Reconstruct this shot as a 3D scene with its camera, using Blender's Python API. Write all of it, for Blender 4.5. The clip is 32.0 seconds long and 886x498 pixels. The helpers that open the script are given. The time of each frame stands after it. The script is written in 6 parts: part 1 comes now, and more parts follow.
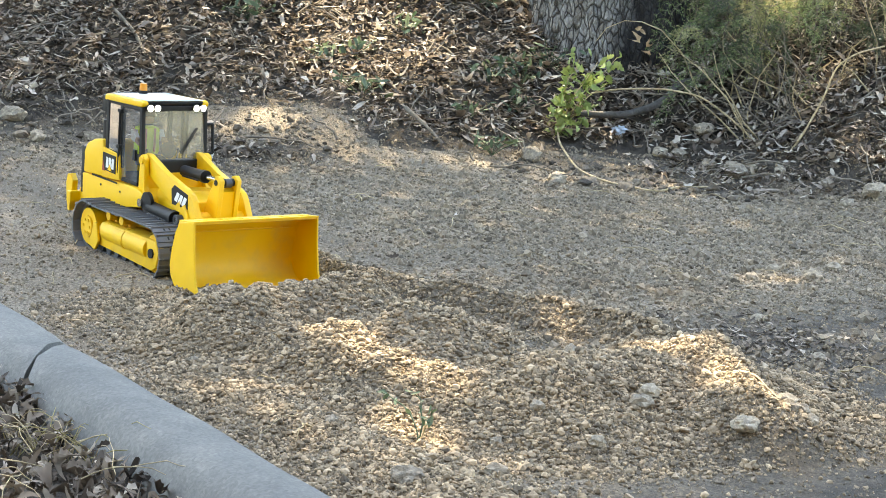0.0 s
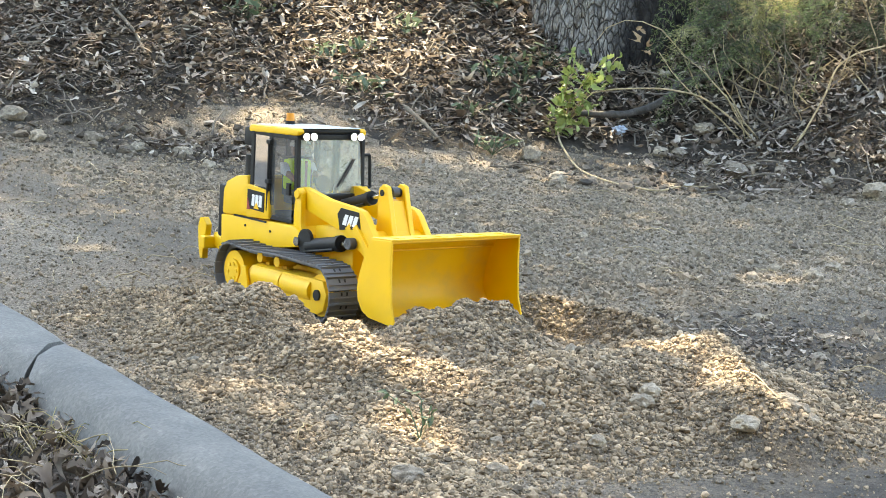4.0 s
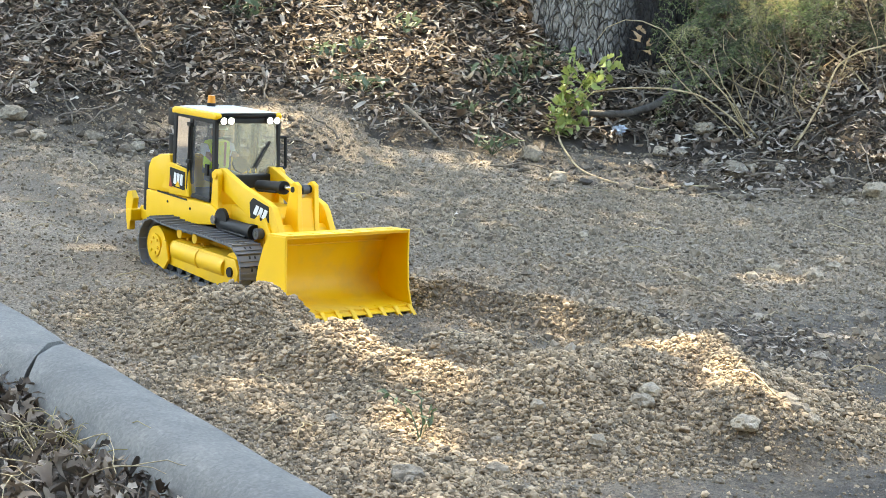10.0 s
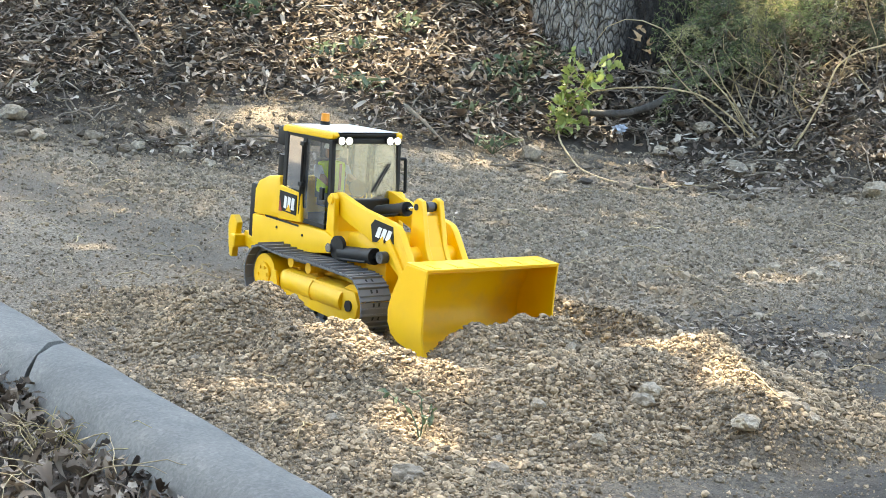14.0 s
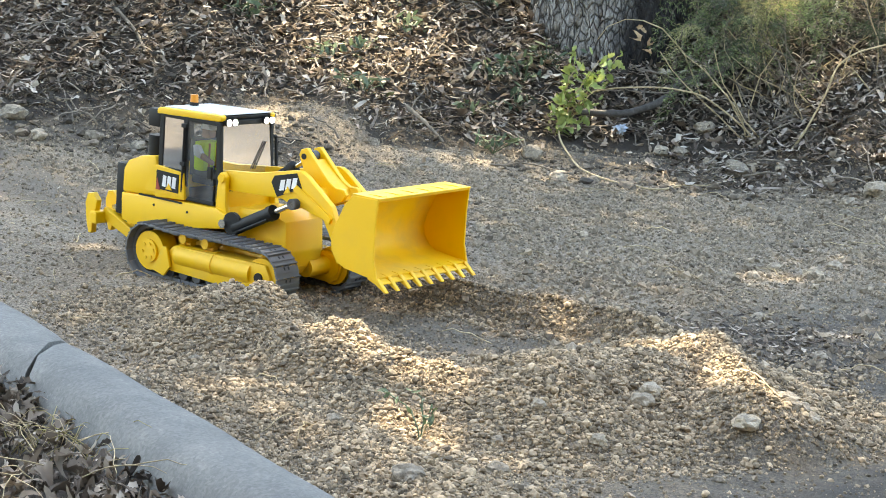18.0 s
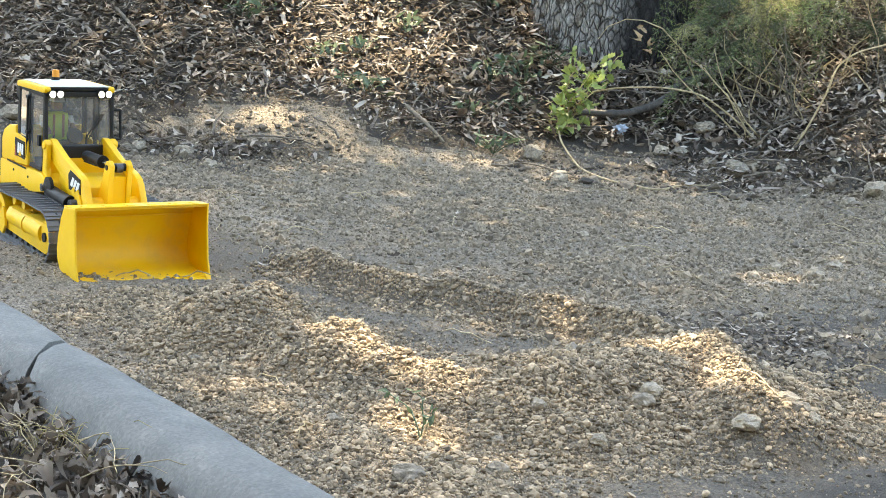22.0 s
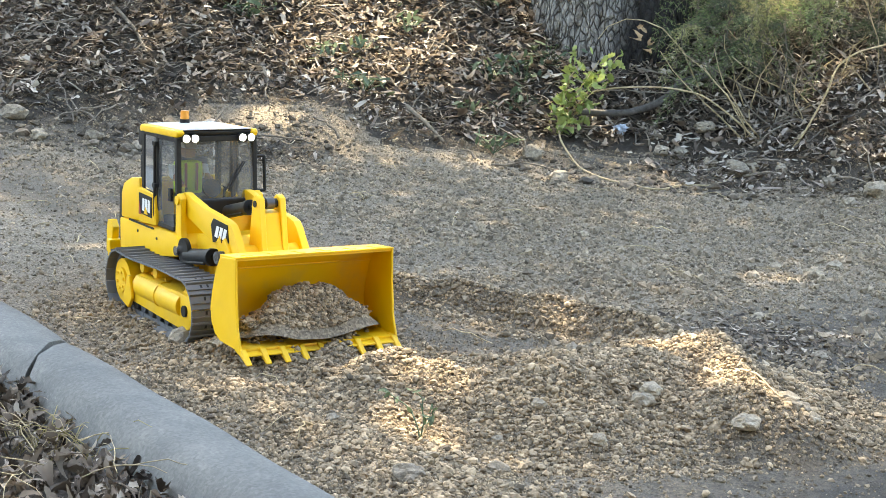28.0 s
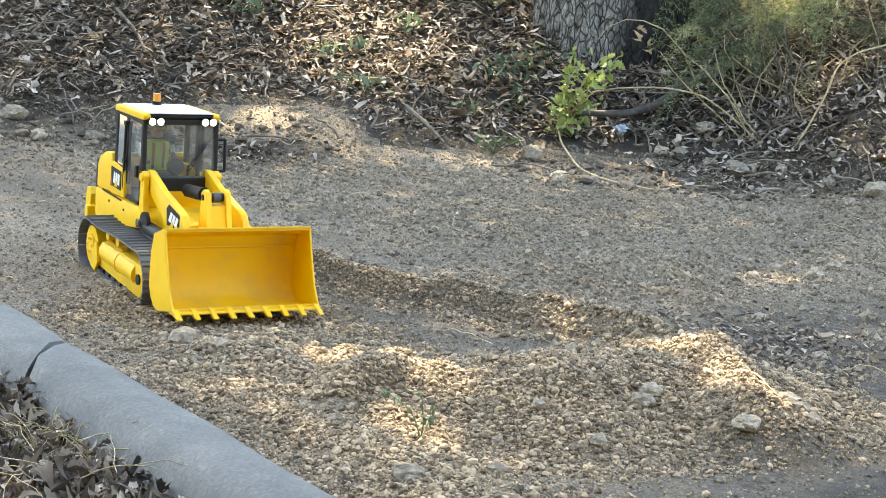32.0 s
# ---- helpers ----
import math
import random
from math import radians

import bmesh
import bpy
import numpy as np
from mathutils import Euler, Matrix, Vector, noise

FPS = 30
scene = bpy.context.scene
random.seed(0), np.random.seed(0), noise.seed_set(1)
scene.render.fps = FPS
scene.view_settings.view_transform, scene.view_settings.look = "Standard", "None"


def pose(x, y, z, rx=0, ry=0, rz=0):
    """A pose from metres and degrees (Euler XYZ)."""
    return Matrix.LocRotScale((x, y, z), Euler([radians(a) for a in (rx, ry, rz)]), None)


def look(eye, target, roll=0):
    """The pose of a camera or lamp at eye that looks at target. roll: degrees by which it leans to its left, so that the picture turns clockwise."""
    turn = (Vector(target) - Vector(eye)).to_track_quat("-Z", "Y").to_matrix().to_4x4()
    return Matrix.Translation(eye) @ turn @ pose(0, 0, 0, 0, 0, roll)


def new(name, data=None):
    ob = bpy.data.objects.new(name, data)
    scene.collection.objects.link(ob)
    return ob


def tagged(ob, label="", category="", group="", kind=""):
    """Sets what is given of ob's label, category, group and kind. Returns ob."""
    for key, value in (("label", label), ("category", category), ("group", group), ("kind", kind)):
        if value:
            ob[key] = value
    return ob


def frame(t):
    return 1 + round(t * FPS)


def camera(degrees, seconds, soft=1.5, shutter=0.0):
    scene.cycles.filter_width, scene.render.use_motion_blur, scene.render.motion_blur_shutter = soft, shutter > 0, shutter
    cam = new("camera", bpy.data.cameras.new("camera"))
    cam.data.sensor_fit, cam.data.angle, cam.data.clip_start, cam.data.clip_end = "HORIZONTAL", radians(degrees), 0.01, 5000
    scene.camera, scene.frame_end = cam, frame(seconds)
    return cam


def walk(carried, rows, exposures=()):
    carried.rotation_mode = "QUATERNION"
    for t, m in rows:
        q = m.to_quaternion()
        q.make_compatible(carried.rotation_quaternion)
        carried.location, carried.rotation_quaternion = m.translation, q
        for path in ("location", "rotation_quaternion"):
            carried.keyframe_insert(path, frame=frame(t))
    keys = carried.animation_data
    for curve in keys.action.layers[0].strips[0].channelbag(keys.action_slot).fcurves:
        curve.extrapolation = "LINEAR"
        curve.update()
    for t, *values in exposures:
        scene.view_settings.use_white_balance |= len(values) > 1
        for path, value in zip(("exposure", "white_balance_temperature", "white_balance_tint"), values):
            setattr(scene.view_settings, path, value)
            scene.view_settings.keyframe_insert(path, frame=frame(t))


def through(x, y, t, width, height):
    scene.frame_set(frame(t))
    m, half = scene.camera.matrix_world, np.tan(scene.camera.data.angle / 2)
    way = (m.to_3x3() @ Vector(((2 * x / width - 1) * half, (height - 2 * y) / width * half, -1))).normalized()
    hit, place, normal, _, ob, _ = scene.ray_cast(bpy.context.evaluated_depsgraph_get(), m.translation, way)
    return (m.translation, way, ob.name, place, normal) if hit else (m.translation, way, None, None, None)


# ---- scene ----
cam = camera(29.37, 32.0, soft=0.5, shutter=0.3)


def eye_pose(dx, dy):
    """The standing camera, turned by a hair as its support settles (degrees right, degrees up)."""
    m = Matrix.Translation((0, 0, 0.5882)) @ pose(0, 0, 0, 79.986 + dy, 0, -dx)
    return m @ pose(0, 0, 0, 0, 0, 4.074)


walk(cam, [(0.0, eye_pose(0.012, 0.022)), (3.5, eye_pose(0.0, 0.012)), (9.0, eye_pose(0.0, 0.0)), (14.5, eye_pose(-0.005, -0.024)),
           (22.0, eye_pose(-0.03, -0.03)), (29.5, eye_pose(-0.03, -0.036)), (32.0, eye_pose(-0.03, -0.02))])

# ---- light: a late sun through the crown of an oak ----
SUN = Vector((-0.22, 0.50, 0.84)).normalized()
world = bpy.data.worlds.new("sky")
scene.world = world
world.use_nodes = True
sky = world.node_tree.nodes.new("ShaderNodeTexSky")
sky.sky_type, sky.sun_disc = "NISHITA", False
sky.sun_elevation = math.asin(SUN.z)
sky.sun_rotation = math.atan2(SUN.x, SUN.y)
world.node_tree.links.new(sky.outputs[0], world.node_tree.nodes["Background"].inputs[0])
world.node_tree.nodes["Background"].inputs[1].default_value = 0.13
sun = new("sun", bpy.data.lights.new("sun", "SUN"))
sun.data.energy, sun.data.angle, sun.data.color = 3.1, radians(0.6), (1.0, 0.90, 0.75)
sun.matrix_world = look(SUN * 20, (0, 0, 0))
scene.view_settings.exposure = 3.2
scene.view_settings.use_white_balance = True
scene.view_settings.white_balance_temperature = 8350
scene.view_settings.white_balance_tint = 4


# ---- materials ----
def material(name, rough=0.6, metal=0.0):
    m = bpy.data.materials.new(name)
    m.use_nodes = True
    n = m.node_tree.nodes
    b = n["Principled BSDF"]
    b.inputs["Roughness"].default_value, b.inputs["Metallic"].default_value = rough, metal
    return m, n, m.node_tree.links, b


def ramp(n, l, source, stops):
    r = n.new("ShaderNodeValToRGB")
    e = r.color_ramp.elements
    while len(e) < len(stops):
        e.new(0.5)
    for k, (p, c) in zip(e, stops):
        k.position, k.color = p, (*c, 1)
    l.new(source, r.inputs[0])
    return r.outputs[0]


def noise_tex(n, l, scale, detail=6.0, coords=None, rough=0.6):
    t = n.new("ShaderNodeTexNoise")
    t.inputs["Scale"].default_value, t.inputs["Detail"].default_value, t.inputs["Roughness"].default_value = scale, detail, rough
    if coords is not None:
        l.new(coords, t.inputs["Vector"])
    return t.outputs["Fac"]


def mix(n, l, fac, a, b, mode="MIX"):
    m = n.new("ShaderNodeMix")
    m.data_type, m.blend_type = "RGBA", mode
    for socket, v in ((m.inputs[0], fac), (m.inputs[6], a), (m.inputs[7], b)):
        if hasattr(v, "links"):
            l.new(v, socket)
        else:
            socket.default_value = v if isinstance(v, float) else (*v, 1)
    return m.outputs[2]


def bump(n, l, b, height, strength, distance):
    k = n.new("ShaderNodeBump")
    k.inputs["Strength"].default_value, k.inputs["Distance"].default_value = strength, distance
    l.new(height, k.inputs["Height"])
    l.new(k.outputs[0], b.inputs["Normal"])


def where(n, kind="Object"):
    return n.new("ShaderNodeTexCoord").outputs[kind]


def grained(name, c0, c1, c2, scale, rough=0.9, relief=0.003, fine=6.0, random_by=None, spread=0.5, bite=0.45):
    """A mineral or vegetable surface: three colours over coarse and fine grain; random_by island or object."""
    m, n, l, b = material(name, rough)
    co = where(n)
    coarse, small = noise_tex(n, l, scale, 5, co), noise_tex(n, l, scale * fine, 8, co, 0.7)
    col = ramp(n, l, coarse, [(0.3, c0), (0.5, c1), (0.72, c2)])
    grain = ramp(n, l, small, [(0.3, (1 - bite,) * 3), (0.7, (1 + 0.8 * bite,) * 3)])
    col = mix(n, l, 0.8, col, grain, "MULTIPLY")
    if random_by:
        if random_by == "island":
            r = n.new("ShaderNodeNewGeometry").outputs["Random Per Island"]
        else:
            r = n.new("ShaderNodeObjectInfo").outputs["Random"]
        tone = ramp(n, l, r, [(0.0, tuple(1 - spread * k for k in (1, 1, 1))), (1.0, tuple(1 + spread * k for k in (1, 0.95, 0.85)))])
        col = mix(n, l, 1.0, col, tone, "MULTIPLY")
    l.new(col, b.inputs["Base Color"])
    bump(n, l, b, small, 0.7, relief)
    return m


DIRT = grained("dry_dirt", (0.185, 0.151, 0.115), (0.235, 0.193, 0.147), (0.295, 0.245, 0.19), 3.5, 0.95, 0.016, 45, None, 0.5, 0.42)


def speckle(m, scale, low, high, share):
    """Fine light and dark grains over a mineral surface."""
    n, l = m.node_tree.nodes, m.node_tree.links
    b = n["Principled BSDF"]
    v = n.new("ShaderNodeTexVoronoi")
    v.inputs["Scale"].default_value = scale
    l.new(where(n), v.inputs["Vector"])
    tone = ramp(n, l, v.outputs["Color"], [(0.15, (low,) * 3), (0.5, (0.96,) * 3), (0.9, (high, high * 0.99, high * 0.95))])
    l.new(mix(n, l, share, b.inputs["Base Color"].links[0].from_socket, tone, "MULTIPLY"), b.inputs["Base Color"])


def darken_dirt():
    """Damp dark soil at the end of the path and beyond the far windrow."""
    n, l = DIRT.node_tree.nodes, DIRT.node_tree.links
    b = n["Principled BSDF"]
    co = where(n)
    speck = n.new("ShaderNodeTexVoronoi")
    speck.inputs["Scale"].default_value = 330
    l.new(co, speck.inputs["Vector"])
    tone = ramp(n, l, speck.outputs["Color"], [(0.15, (0.5, 0.5, 0.5)), (0.5, (0.95, 0.95, 0.95)), (0.9, (1.6, 1.58, 1.5))])
    source = mix(n, l, 0.85, b.inputs["Base Color"].links[0].from_socket, tone, "MULTIPLY")

    def rise(direction, a, c):
        d = n.new("ShaderNodeVectorMath")
        d.operation = "DOT_PRODUCT"
        d.inputs[1].default_value = direction
        l.new(co, d.inputs[0])
        r = n.new("ShaderNodeMapRange")
        r.inputs[1].default_value, r.inputs[2].default_value = a, c
        l.new(d.outputs["Value"], r.inputs[0])
        return r.outputs[0]

    def fold(kind, p, q):
        k = n.new("ShaderNodeMath")
        k.operation = kind
        for socket, v in zip(k.inputs, (p, q)):
            if isinstance(v, float):
                socket.default_value = v
            else:
                l.new(v, socket)
        return k.outputs[0]

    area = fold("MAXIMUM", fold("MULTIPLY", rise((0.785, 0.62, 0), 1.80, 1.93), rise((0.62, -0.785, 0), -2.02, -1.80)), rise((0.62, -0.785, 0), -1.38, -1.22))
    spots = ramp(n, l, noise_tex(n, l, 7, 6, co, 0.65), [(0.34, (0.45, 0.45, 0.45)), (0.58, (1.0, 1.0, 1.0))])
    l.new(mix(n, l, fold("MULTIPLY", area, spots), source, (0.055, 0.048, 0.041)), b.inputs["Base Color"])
    # dark loose soil at the toe of the bank
    for x, y, a, c, turn in ((-0.92, 4.36, 0.42, 0.13, -10), (0.75, 4.62, 0.55, 0.10, 0), (-0.50, 4.36, 0.22, 0.07, 10)):
        mp = n.new("ShaderNodeMapping")
        mp.vector_type = "TEXTURE"
        mp.inputs[1].default_value, mp.inputs[2].default_value, mp.inputs[3].default_value = (x, y, 0), (0, 0, radians(turn)), (a, c, 30)
        l.new(co, mp.inputs[0])
        far = n.new("ShaderNodeVectorMath")
        far.operation = "LENGTH"
        l.new(mp.outputs[0], far.inputs[0])
        r = n.new("ShaderNodeMapRange")
        r.inputs[1].default_value, r.inputs[2].default_value = 1.15, 0.6
        l.new(far.outputs["Value"], r.inputs[0])
        soil = b.inputs["Base Color"].links[0].from_socket
        l.new(mix(n, l, fold("MULTIPLY", r.outputs[0], spots), soil, (0.062, 0.053, 0.044)), b.inputs["Base Color"])
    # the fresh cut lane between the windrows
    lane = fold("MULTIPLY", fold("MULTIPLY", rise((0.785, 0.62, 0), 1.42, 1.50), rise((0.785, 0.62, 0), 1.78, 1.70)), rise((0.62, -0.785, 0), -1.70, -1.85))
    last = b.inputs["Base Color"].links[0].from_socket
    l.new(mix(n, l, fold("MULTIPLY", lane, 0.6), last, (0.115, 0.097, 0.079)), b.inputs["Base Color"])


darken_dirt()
# leaf mould, its colour darkened further for the shade between leaves
HUMUS = grained("shaded_leaf_mould", (0.028, 0.023, 0.019), (0.052, 0.042, 0.033), (0.10, 0.082, 0.063), 12, 0.95, 0.006, 14)
GRIT = grained("fine_grit", (0.185, 0.151, 0.113), (0.24, 0.197, 0.148), (0.31, 0.256, 0.196), 40, 0.95, 0.001, 6, "island", 0.48)
SOIL = grained("loose_soil", (0.19, 0.152, 0.112), (0.26, 0.21, 0.155), (0.33, 0.27, 0.20), 9, 0.95, 0.008, 24, None, 0.5, 0.5)
GRAVEL = grained("gravel_stone", (0.238, 0.184, 0.125), (0.303, 0.237, 0.165), (0.383, 0.305, 0.217), 40, 0.95, 0.001, 6, "island", 0.66)
CLOD = grained("soil_clod", (0.07, 0.058, 0.047), (0.13, 0.108, 0.086), (0.20, 0.168, 0.133), 40, 0.95, 0.001, 6, "island", 0.6)
ROCK = grained("field_rock", (0.22, 0.187, 0.145), (0.31, 0.265, 0.208), (0.42, 0.365, 0.295), 22, 0.95, 0.006, 6, "object", 0.3)
CONCRETE = grained("kerb_concrete", (0.118, 0.122, 0.12), (0.153, 0.155, 0.15), (0.215, 0.212, 0.198), 9, 0.92, 0.0006, 26, None, 0.5, 0.26)


WALL = grained("sky_block_render", (0.045, 0.043, 0.04), (0.06, 0.057, 0.053), (0.08, 0.076, 0.07), 2, 0.95, 0.003, 20)
speckle(CONCRETE, 260, 0.80, 1.28, 0.55)
speckle(ROCK, 200, 0.7, 1.3, 0.8)
speckle(SOIL, 330, 0.5, 1.6, 0.85)


def bark():
    """Furrowed bark: pale plates, dark cracks that run up the trunk."""
    m, n, l, b = material("oak_bark", 0.95)
    mp = n.new("ShaderNodeMapping")
    mp.inputs["Scale"].default_value = (1, 1, 0.42)
    l.new(where(n), mp.inputs[0])
    warp = n.new("ShaderNodeTexNoise")
    warp.inputs["Scale"].default_value, warp.inputs["Detail"].default_value = 22, 4
    l.new(mp.outputs[0], warp.inputs["Vector"])
    co = mix(n, l, 0.03, mp.outputs[0], warp.outputs["Color"])
    plates = None
    for scale, edge in ((54, 0.13), (110, 0.16)):
        v = n.new("ShaderNodeTexVoronoi")
        v.feature = "DISTANCE_TO_EDGE"
        v.inputs["Scale"].default_value = scale
        l.new(co, v.inputs["Vector"])
        k = ramp(n, l, v.outputs["Distance"], [(0.0, (0, 0, 0)), (edge, (1, 1, 1))])
        plates = k if plates is None else mix(n, l, 0.35, plates, k, "MULTIPLY")
    fine = noise_tex(n, l, 70, 7, mp.outputs[0], 0.7)
    col = mix(n, l, plates, (0.05, 0.043, 0.037), ramp(n, l, fine, [(0.3, (0.20, 0.189, 0.172)), (0.7, (0.44, 0.42, 0.388))]))
    # the shade on the right flank, painted into the bark as near-black
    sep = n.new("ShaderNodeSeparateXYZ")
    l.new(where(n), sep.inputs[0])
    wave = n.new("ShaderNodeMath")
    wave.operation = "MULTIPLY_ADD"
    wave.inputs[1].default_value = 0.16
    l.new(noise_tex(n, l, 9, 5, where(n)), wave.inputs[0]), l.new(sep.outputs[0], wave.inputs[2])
    flank_shade = n.new("ShaderNodeMapRange")
    flank_shade.inputs[1].default_value, flank_shade.inputs[2].default_value, flank_shade.inputs[4].default_value = 0.535, 0.60, 0.93
    l.new(wave.outputs[0], flank_shade.inputs[0])
    col = mix(n, l, flank_shade.outputs[0], col, (0.022, 0.020, 0.020))
    l.new(col, b.inputs["Base Color"])
    bump(n, l, b, mix(n, l, 0.3, plates, fine), 1.0, 0.012)
    return m


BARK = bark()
WOOD = grained("grey_dead_wood", (0.10, 0.085, 0.07), (0.17, 0.145, 0.12), (0.25, 0.215, 0.175), 30, 0.9, 0.001, 5, "island", 0.4)
DARKWOOD = grained("dark_branch", (0.05, 0.045, 0.042), (0.085, 0.078, 0.072), (0.14, 0.128, 0.118), 40, 0.85, 0.002, 5)
STRAW = grained("dry_stem", (0.32, 0.25, 0.15), (0.42, 0.34, 0.21), (0.52, 0.43, 0.28), 30, 0.8, 0.0005, 4, "island", 0.3)


def leafy(name, stops, rough=0.65, through=0.25):
    """Leaves: each island takes its own tint; light passes a little."""
    m, n, l, b = material(name, rough)
    r = n.new("ShaderNodeNewGeometry").outputs["Random Per Island"]
    col = ramp(n, l, r, stops)
    grain = ramp(n, l, noise_tex(n, l, 60, 4, where(n)), [(0.3, (0.7, 0.7, 0.7)), (0.7, (1.2, 1.2, 1.2))])
    col = mix(n, l, 0.7, col, grain, "MULTIPLY")
    l.new(col, b.inputs["Base Color"])
    t = n.new("ShaderNodeBsdfTranslucent")
    l.new(col, t.inputs[0])
    s = n.new("ShaderNodeMixShader")
    s.inputs[0].default_value = through
    l.new(b.outputs[0], s.inputs[1]), l.new(t.outputs[0], s.inputs[2])
    l.new(s.outputs[0], n["Material Output"].inputs[0])
    return m


LITTER = leafy("fallen_oak_leaf", [(0.0, (0.048, 0.039, 0.033)), (0.3, (0.14, 0.110, 0.089)), (0.52, (0.285, 0.234, 0.193)), (0.8, (0.455, 0.392, 0.332)), (1.0, (0.65, 0.59, 0.51))], 0.85, 0.12)
LITTER.node_tree.nodes["Principled BSDF"].inputs["Specular IOR Level"].default_value = 0.2
DAMP = leafy("damp_oak_leaf", [(0.0, (0.033, 0.026, 0.021)), (0.3, (0.105, 0.080, 0.061)), (0.65, (0.24, 0.19, 0.146)), (0.85, (0.37, 0.305, 0.242)), (1.0, (0.52, 0.45, 0.37))], 0.8, 0.1)
GREEN = leafy("fresh_oak_leaf", [(0.0, (0.17, 0.235, 0.07)), (0.5, (0.28, 0.355, 0.115)), (1.0, (0.40, 0.465, 0.18))], 0.45, 0.35)
DUSTY = leafy("dusty_green_leaf", [(0.0, (0.05, 0.085, 0.05)), (0.6, (0.09, 0.135, 0.08)), (1.0, (0.16, 0.20, 0.12))], 0.6, 0.25)
FERN = leafy("feathery_green", [(0.0, (0.08, 0.115, 0.05)), (0.5, (0.20, 0.27, 0.12)), (1.0, (0.36, 0.43, 0.21))], 0.6, 0.45)
FERN_DARK = leafy("feathery_dark_green", [(0.0, (0.03, 0.05, 0.027)), (0.6, (0.07, 0.10, 0.052)), (1.0, (0.13, 0.17, 0.085))], 0.6, 0.3)
FERN_GOLD = leafy("feathery_golden_green", [(0.0, (0.22, 0.23, 0.09)), (0.5, (0.40, 0.39, 0.18)), (1.0, (0.58, 0.52, 0.29))], 0.6, 0.5)
DRYGREEN = leafy("half_dry_grass", [(0.0, (0.22, 0.22, 0.08)), (0.5, (0.36, 0.33, 0.14)), (1.0, (0.42, 0.25, 0.10))], 0.6, 0.25)
TANLEAF = leafy("withered_tan_leaf", [(0.0, (0.34, 0.22, 0.12)), (1.0, (0.50, 0.36, 0.22))], 0.7, 0.25)
CANOPY = leafy("oak_foliage", [(0.0, (0.04, 0.07, 0.02)), (1.0, (0.08, 0.12, 0.04))], 0.5, 0.1)


def painted(name, colour, rough, dust=0.25, coat=0.0, dust_colour=(0.34, 0.28, 0.20)):
    """Paint or plastic with a thin film of dust in patches."""
    m, n, l, b = material(name, rough)
    co = where(n)
    f = noise_tex(n, l, 14, 6, co, 0.65)
    film = ramp(n, l, f, [(0.5, (0, 0, 0)), (0.85, (dust, dust, dust))])
    l.new(mix(n, l, film, colour, dust_colour), b.inputs["Base Color"])
    l.new(ramp(n, l, f, [(0.45, (rough,) * 3), (0.8, (min(1, rough + 0.3),) * 3)]), b.inputs["Roughness"])
    b.inputs["Coat Weight"].default_value = coat
    bump(n, l, b, noise_tex(n, l, 160, 3, co), 0.08, 0.0008)
    return m


YELLOW = painted("yellow_paint", (0.88, 0.51, 0.010), 0.44, 0.16, 0.04)
WORN = painted("yellow_paint_scuffed", (0.86, 0.50, 0.012), 0.5, 0.4, 0.0)
BLACK = painted("black_plastic", (0.010, 0.011, 0.013), 0.5, 0.05)
BLACK.node_tree.nodes["Principled BSDF"].inputs["Specular IOR Level"].default_value = 0.3
TRACK = painted("dusty_grey_track", (0.115, 0.121, 0.132), 0.6, 0.7, 0.0, (0.235, 0.232, 0.228))
ROOF = painted("pale_grey_roof", (0.55, 0.58, 0.60), 0.3, 0.25)
WHITE = painted("white_print", (0.80, 0.80, 0.80), 0.45, 0.1)
RED = painted("red_print", (0.35, 0.05, 0.03), 0.45, 0.1)
STEEL = material("bright_steel", 0.22, 1.0)[0]
STEEL.node_tree.nodes["Principled BSDF"].inputs["Base Color"].default_value = (0.62, 0.6, 0.56, 1)
DARKSTEEL = painted("dark_link_steel", (0.05, 0.055, 0.07), 0.5, 0.5)
AMBER = painted("amber_lens", (0.75, 0.28, 0.03), 0.25, 0.1)
SKIN = painted("tan_plastic", (0.36, 0.20, 0.12), 0.6, 0.0)
LIME = painted("lime_plastic", (0.55, 0.72, 0.03), 0.6, 0.0)
FOIL = painted("pale_blue_foil", (0.42, 0.50, 0.60), 0.35, 0.3)
ORANGE = painted("orange_plastic", (0.42, 0.17, 0.05), 0.6, 0.0)
SEAT = painted("grey_vinyl", (0.10, 0.10, 0.10), 0.6, 0.1)
LAMP = material("lit_headlight", 0.3)[0]
LAMP.node_tree.nodes["Principled BSDF"].inputs["Emission Color"].default_value = (0.93, 0.97, 1.0, 1)
LAMP.node_tree.nodes["Principled BSDF"].inputs["Emission Strength"].default_value = 3.5
def glass(name, tint, haze):
    m, n, l, _ = material(name, 0.03)
    t, g, f, s = (n.new(k) for k in ("ShaderNodeBsdfTransparent", "ShaderNodeBsdfGlossy", "ShaderNodeFresnel", "ShaderNodeMixShader"))
    t.inputs[0].default_value, g.inputs["Roughness"].default_value, f.inputs[0].default_value = (*tint, 1), 0.04, 1.5
    l.new(f.outputs[0], s.inputs[0]), l.new(t.outputs[0], s.inputs[1]), l.new(g.outputs[0], s.inputs[2])
    # a pale film on the pane: light dust, plus reflections painted in as grey
    d, k = n.new("ShaderNodeBsdfDiffuse"), n.new("ShaderNodeMixShader")
    d.inputs[0].default_value = (0.50, 0.51, 0.52, 1)
    l.new(ramp(n, l, noise_tex(n, l, 22, 5, where(n)), [(0.35, (haze * 0.5,) * 3), (0.7, (haze * 1.5,) * 3)]), k.inputs[0])
    l.new(s.outputs[0], k.inputs[1]), l.new(d.outputs[0], k.inputs[2])
    l.new(k.outputs[0], n["Material Output"].inputs[0])
    return m


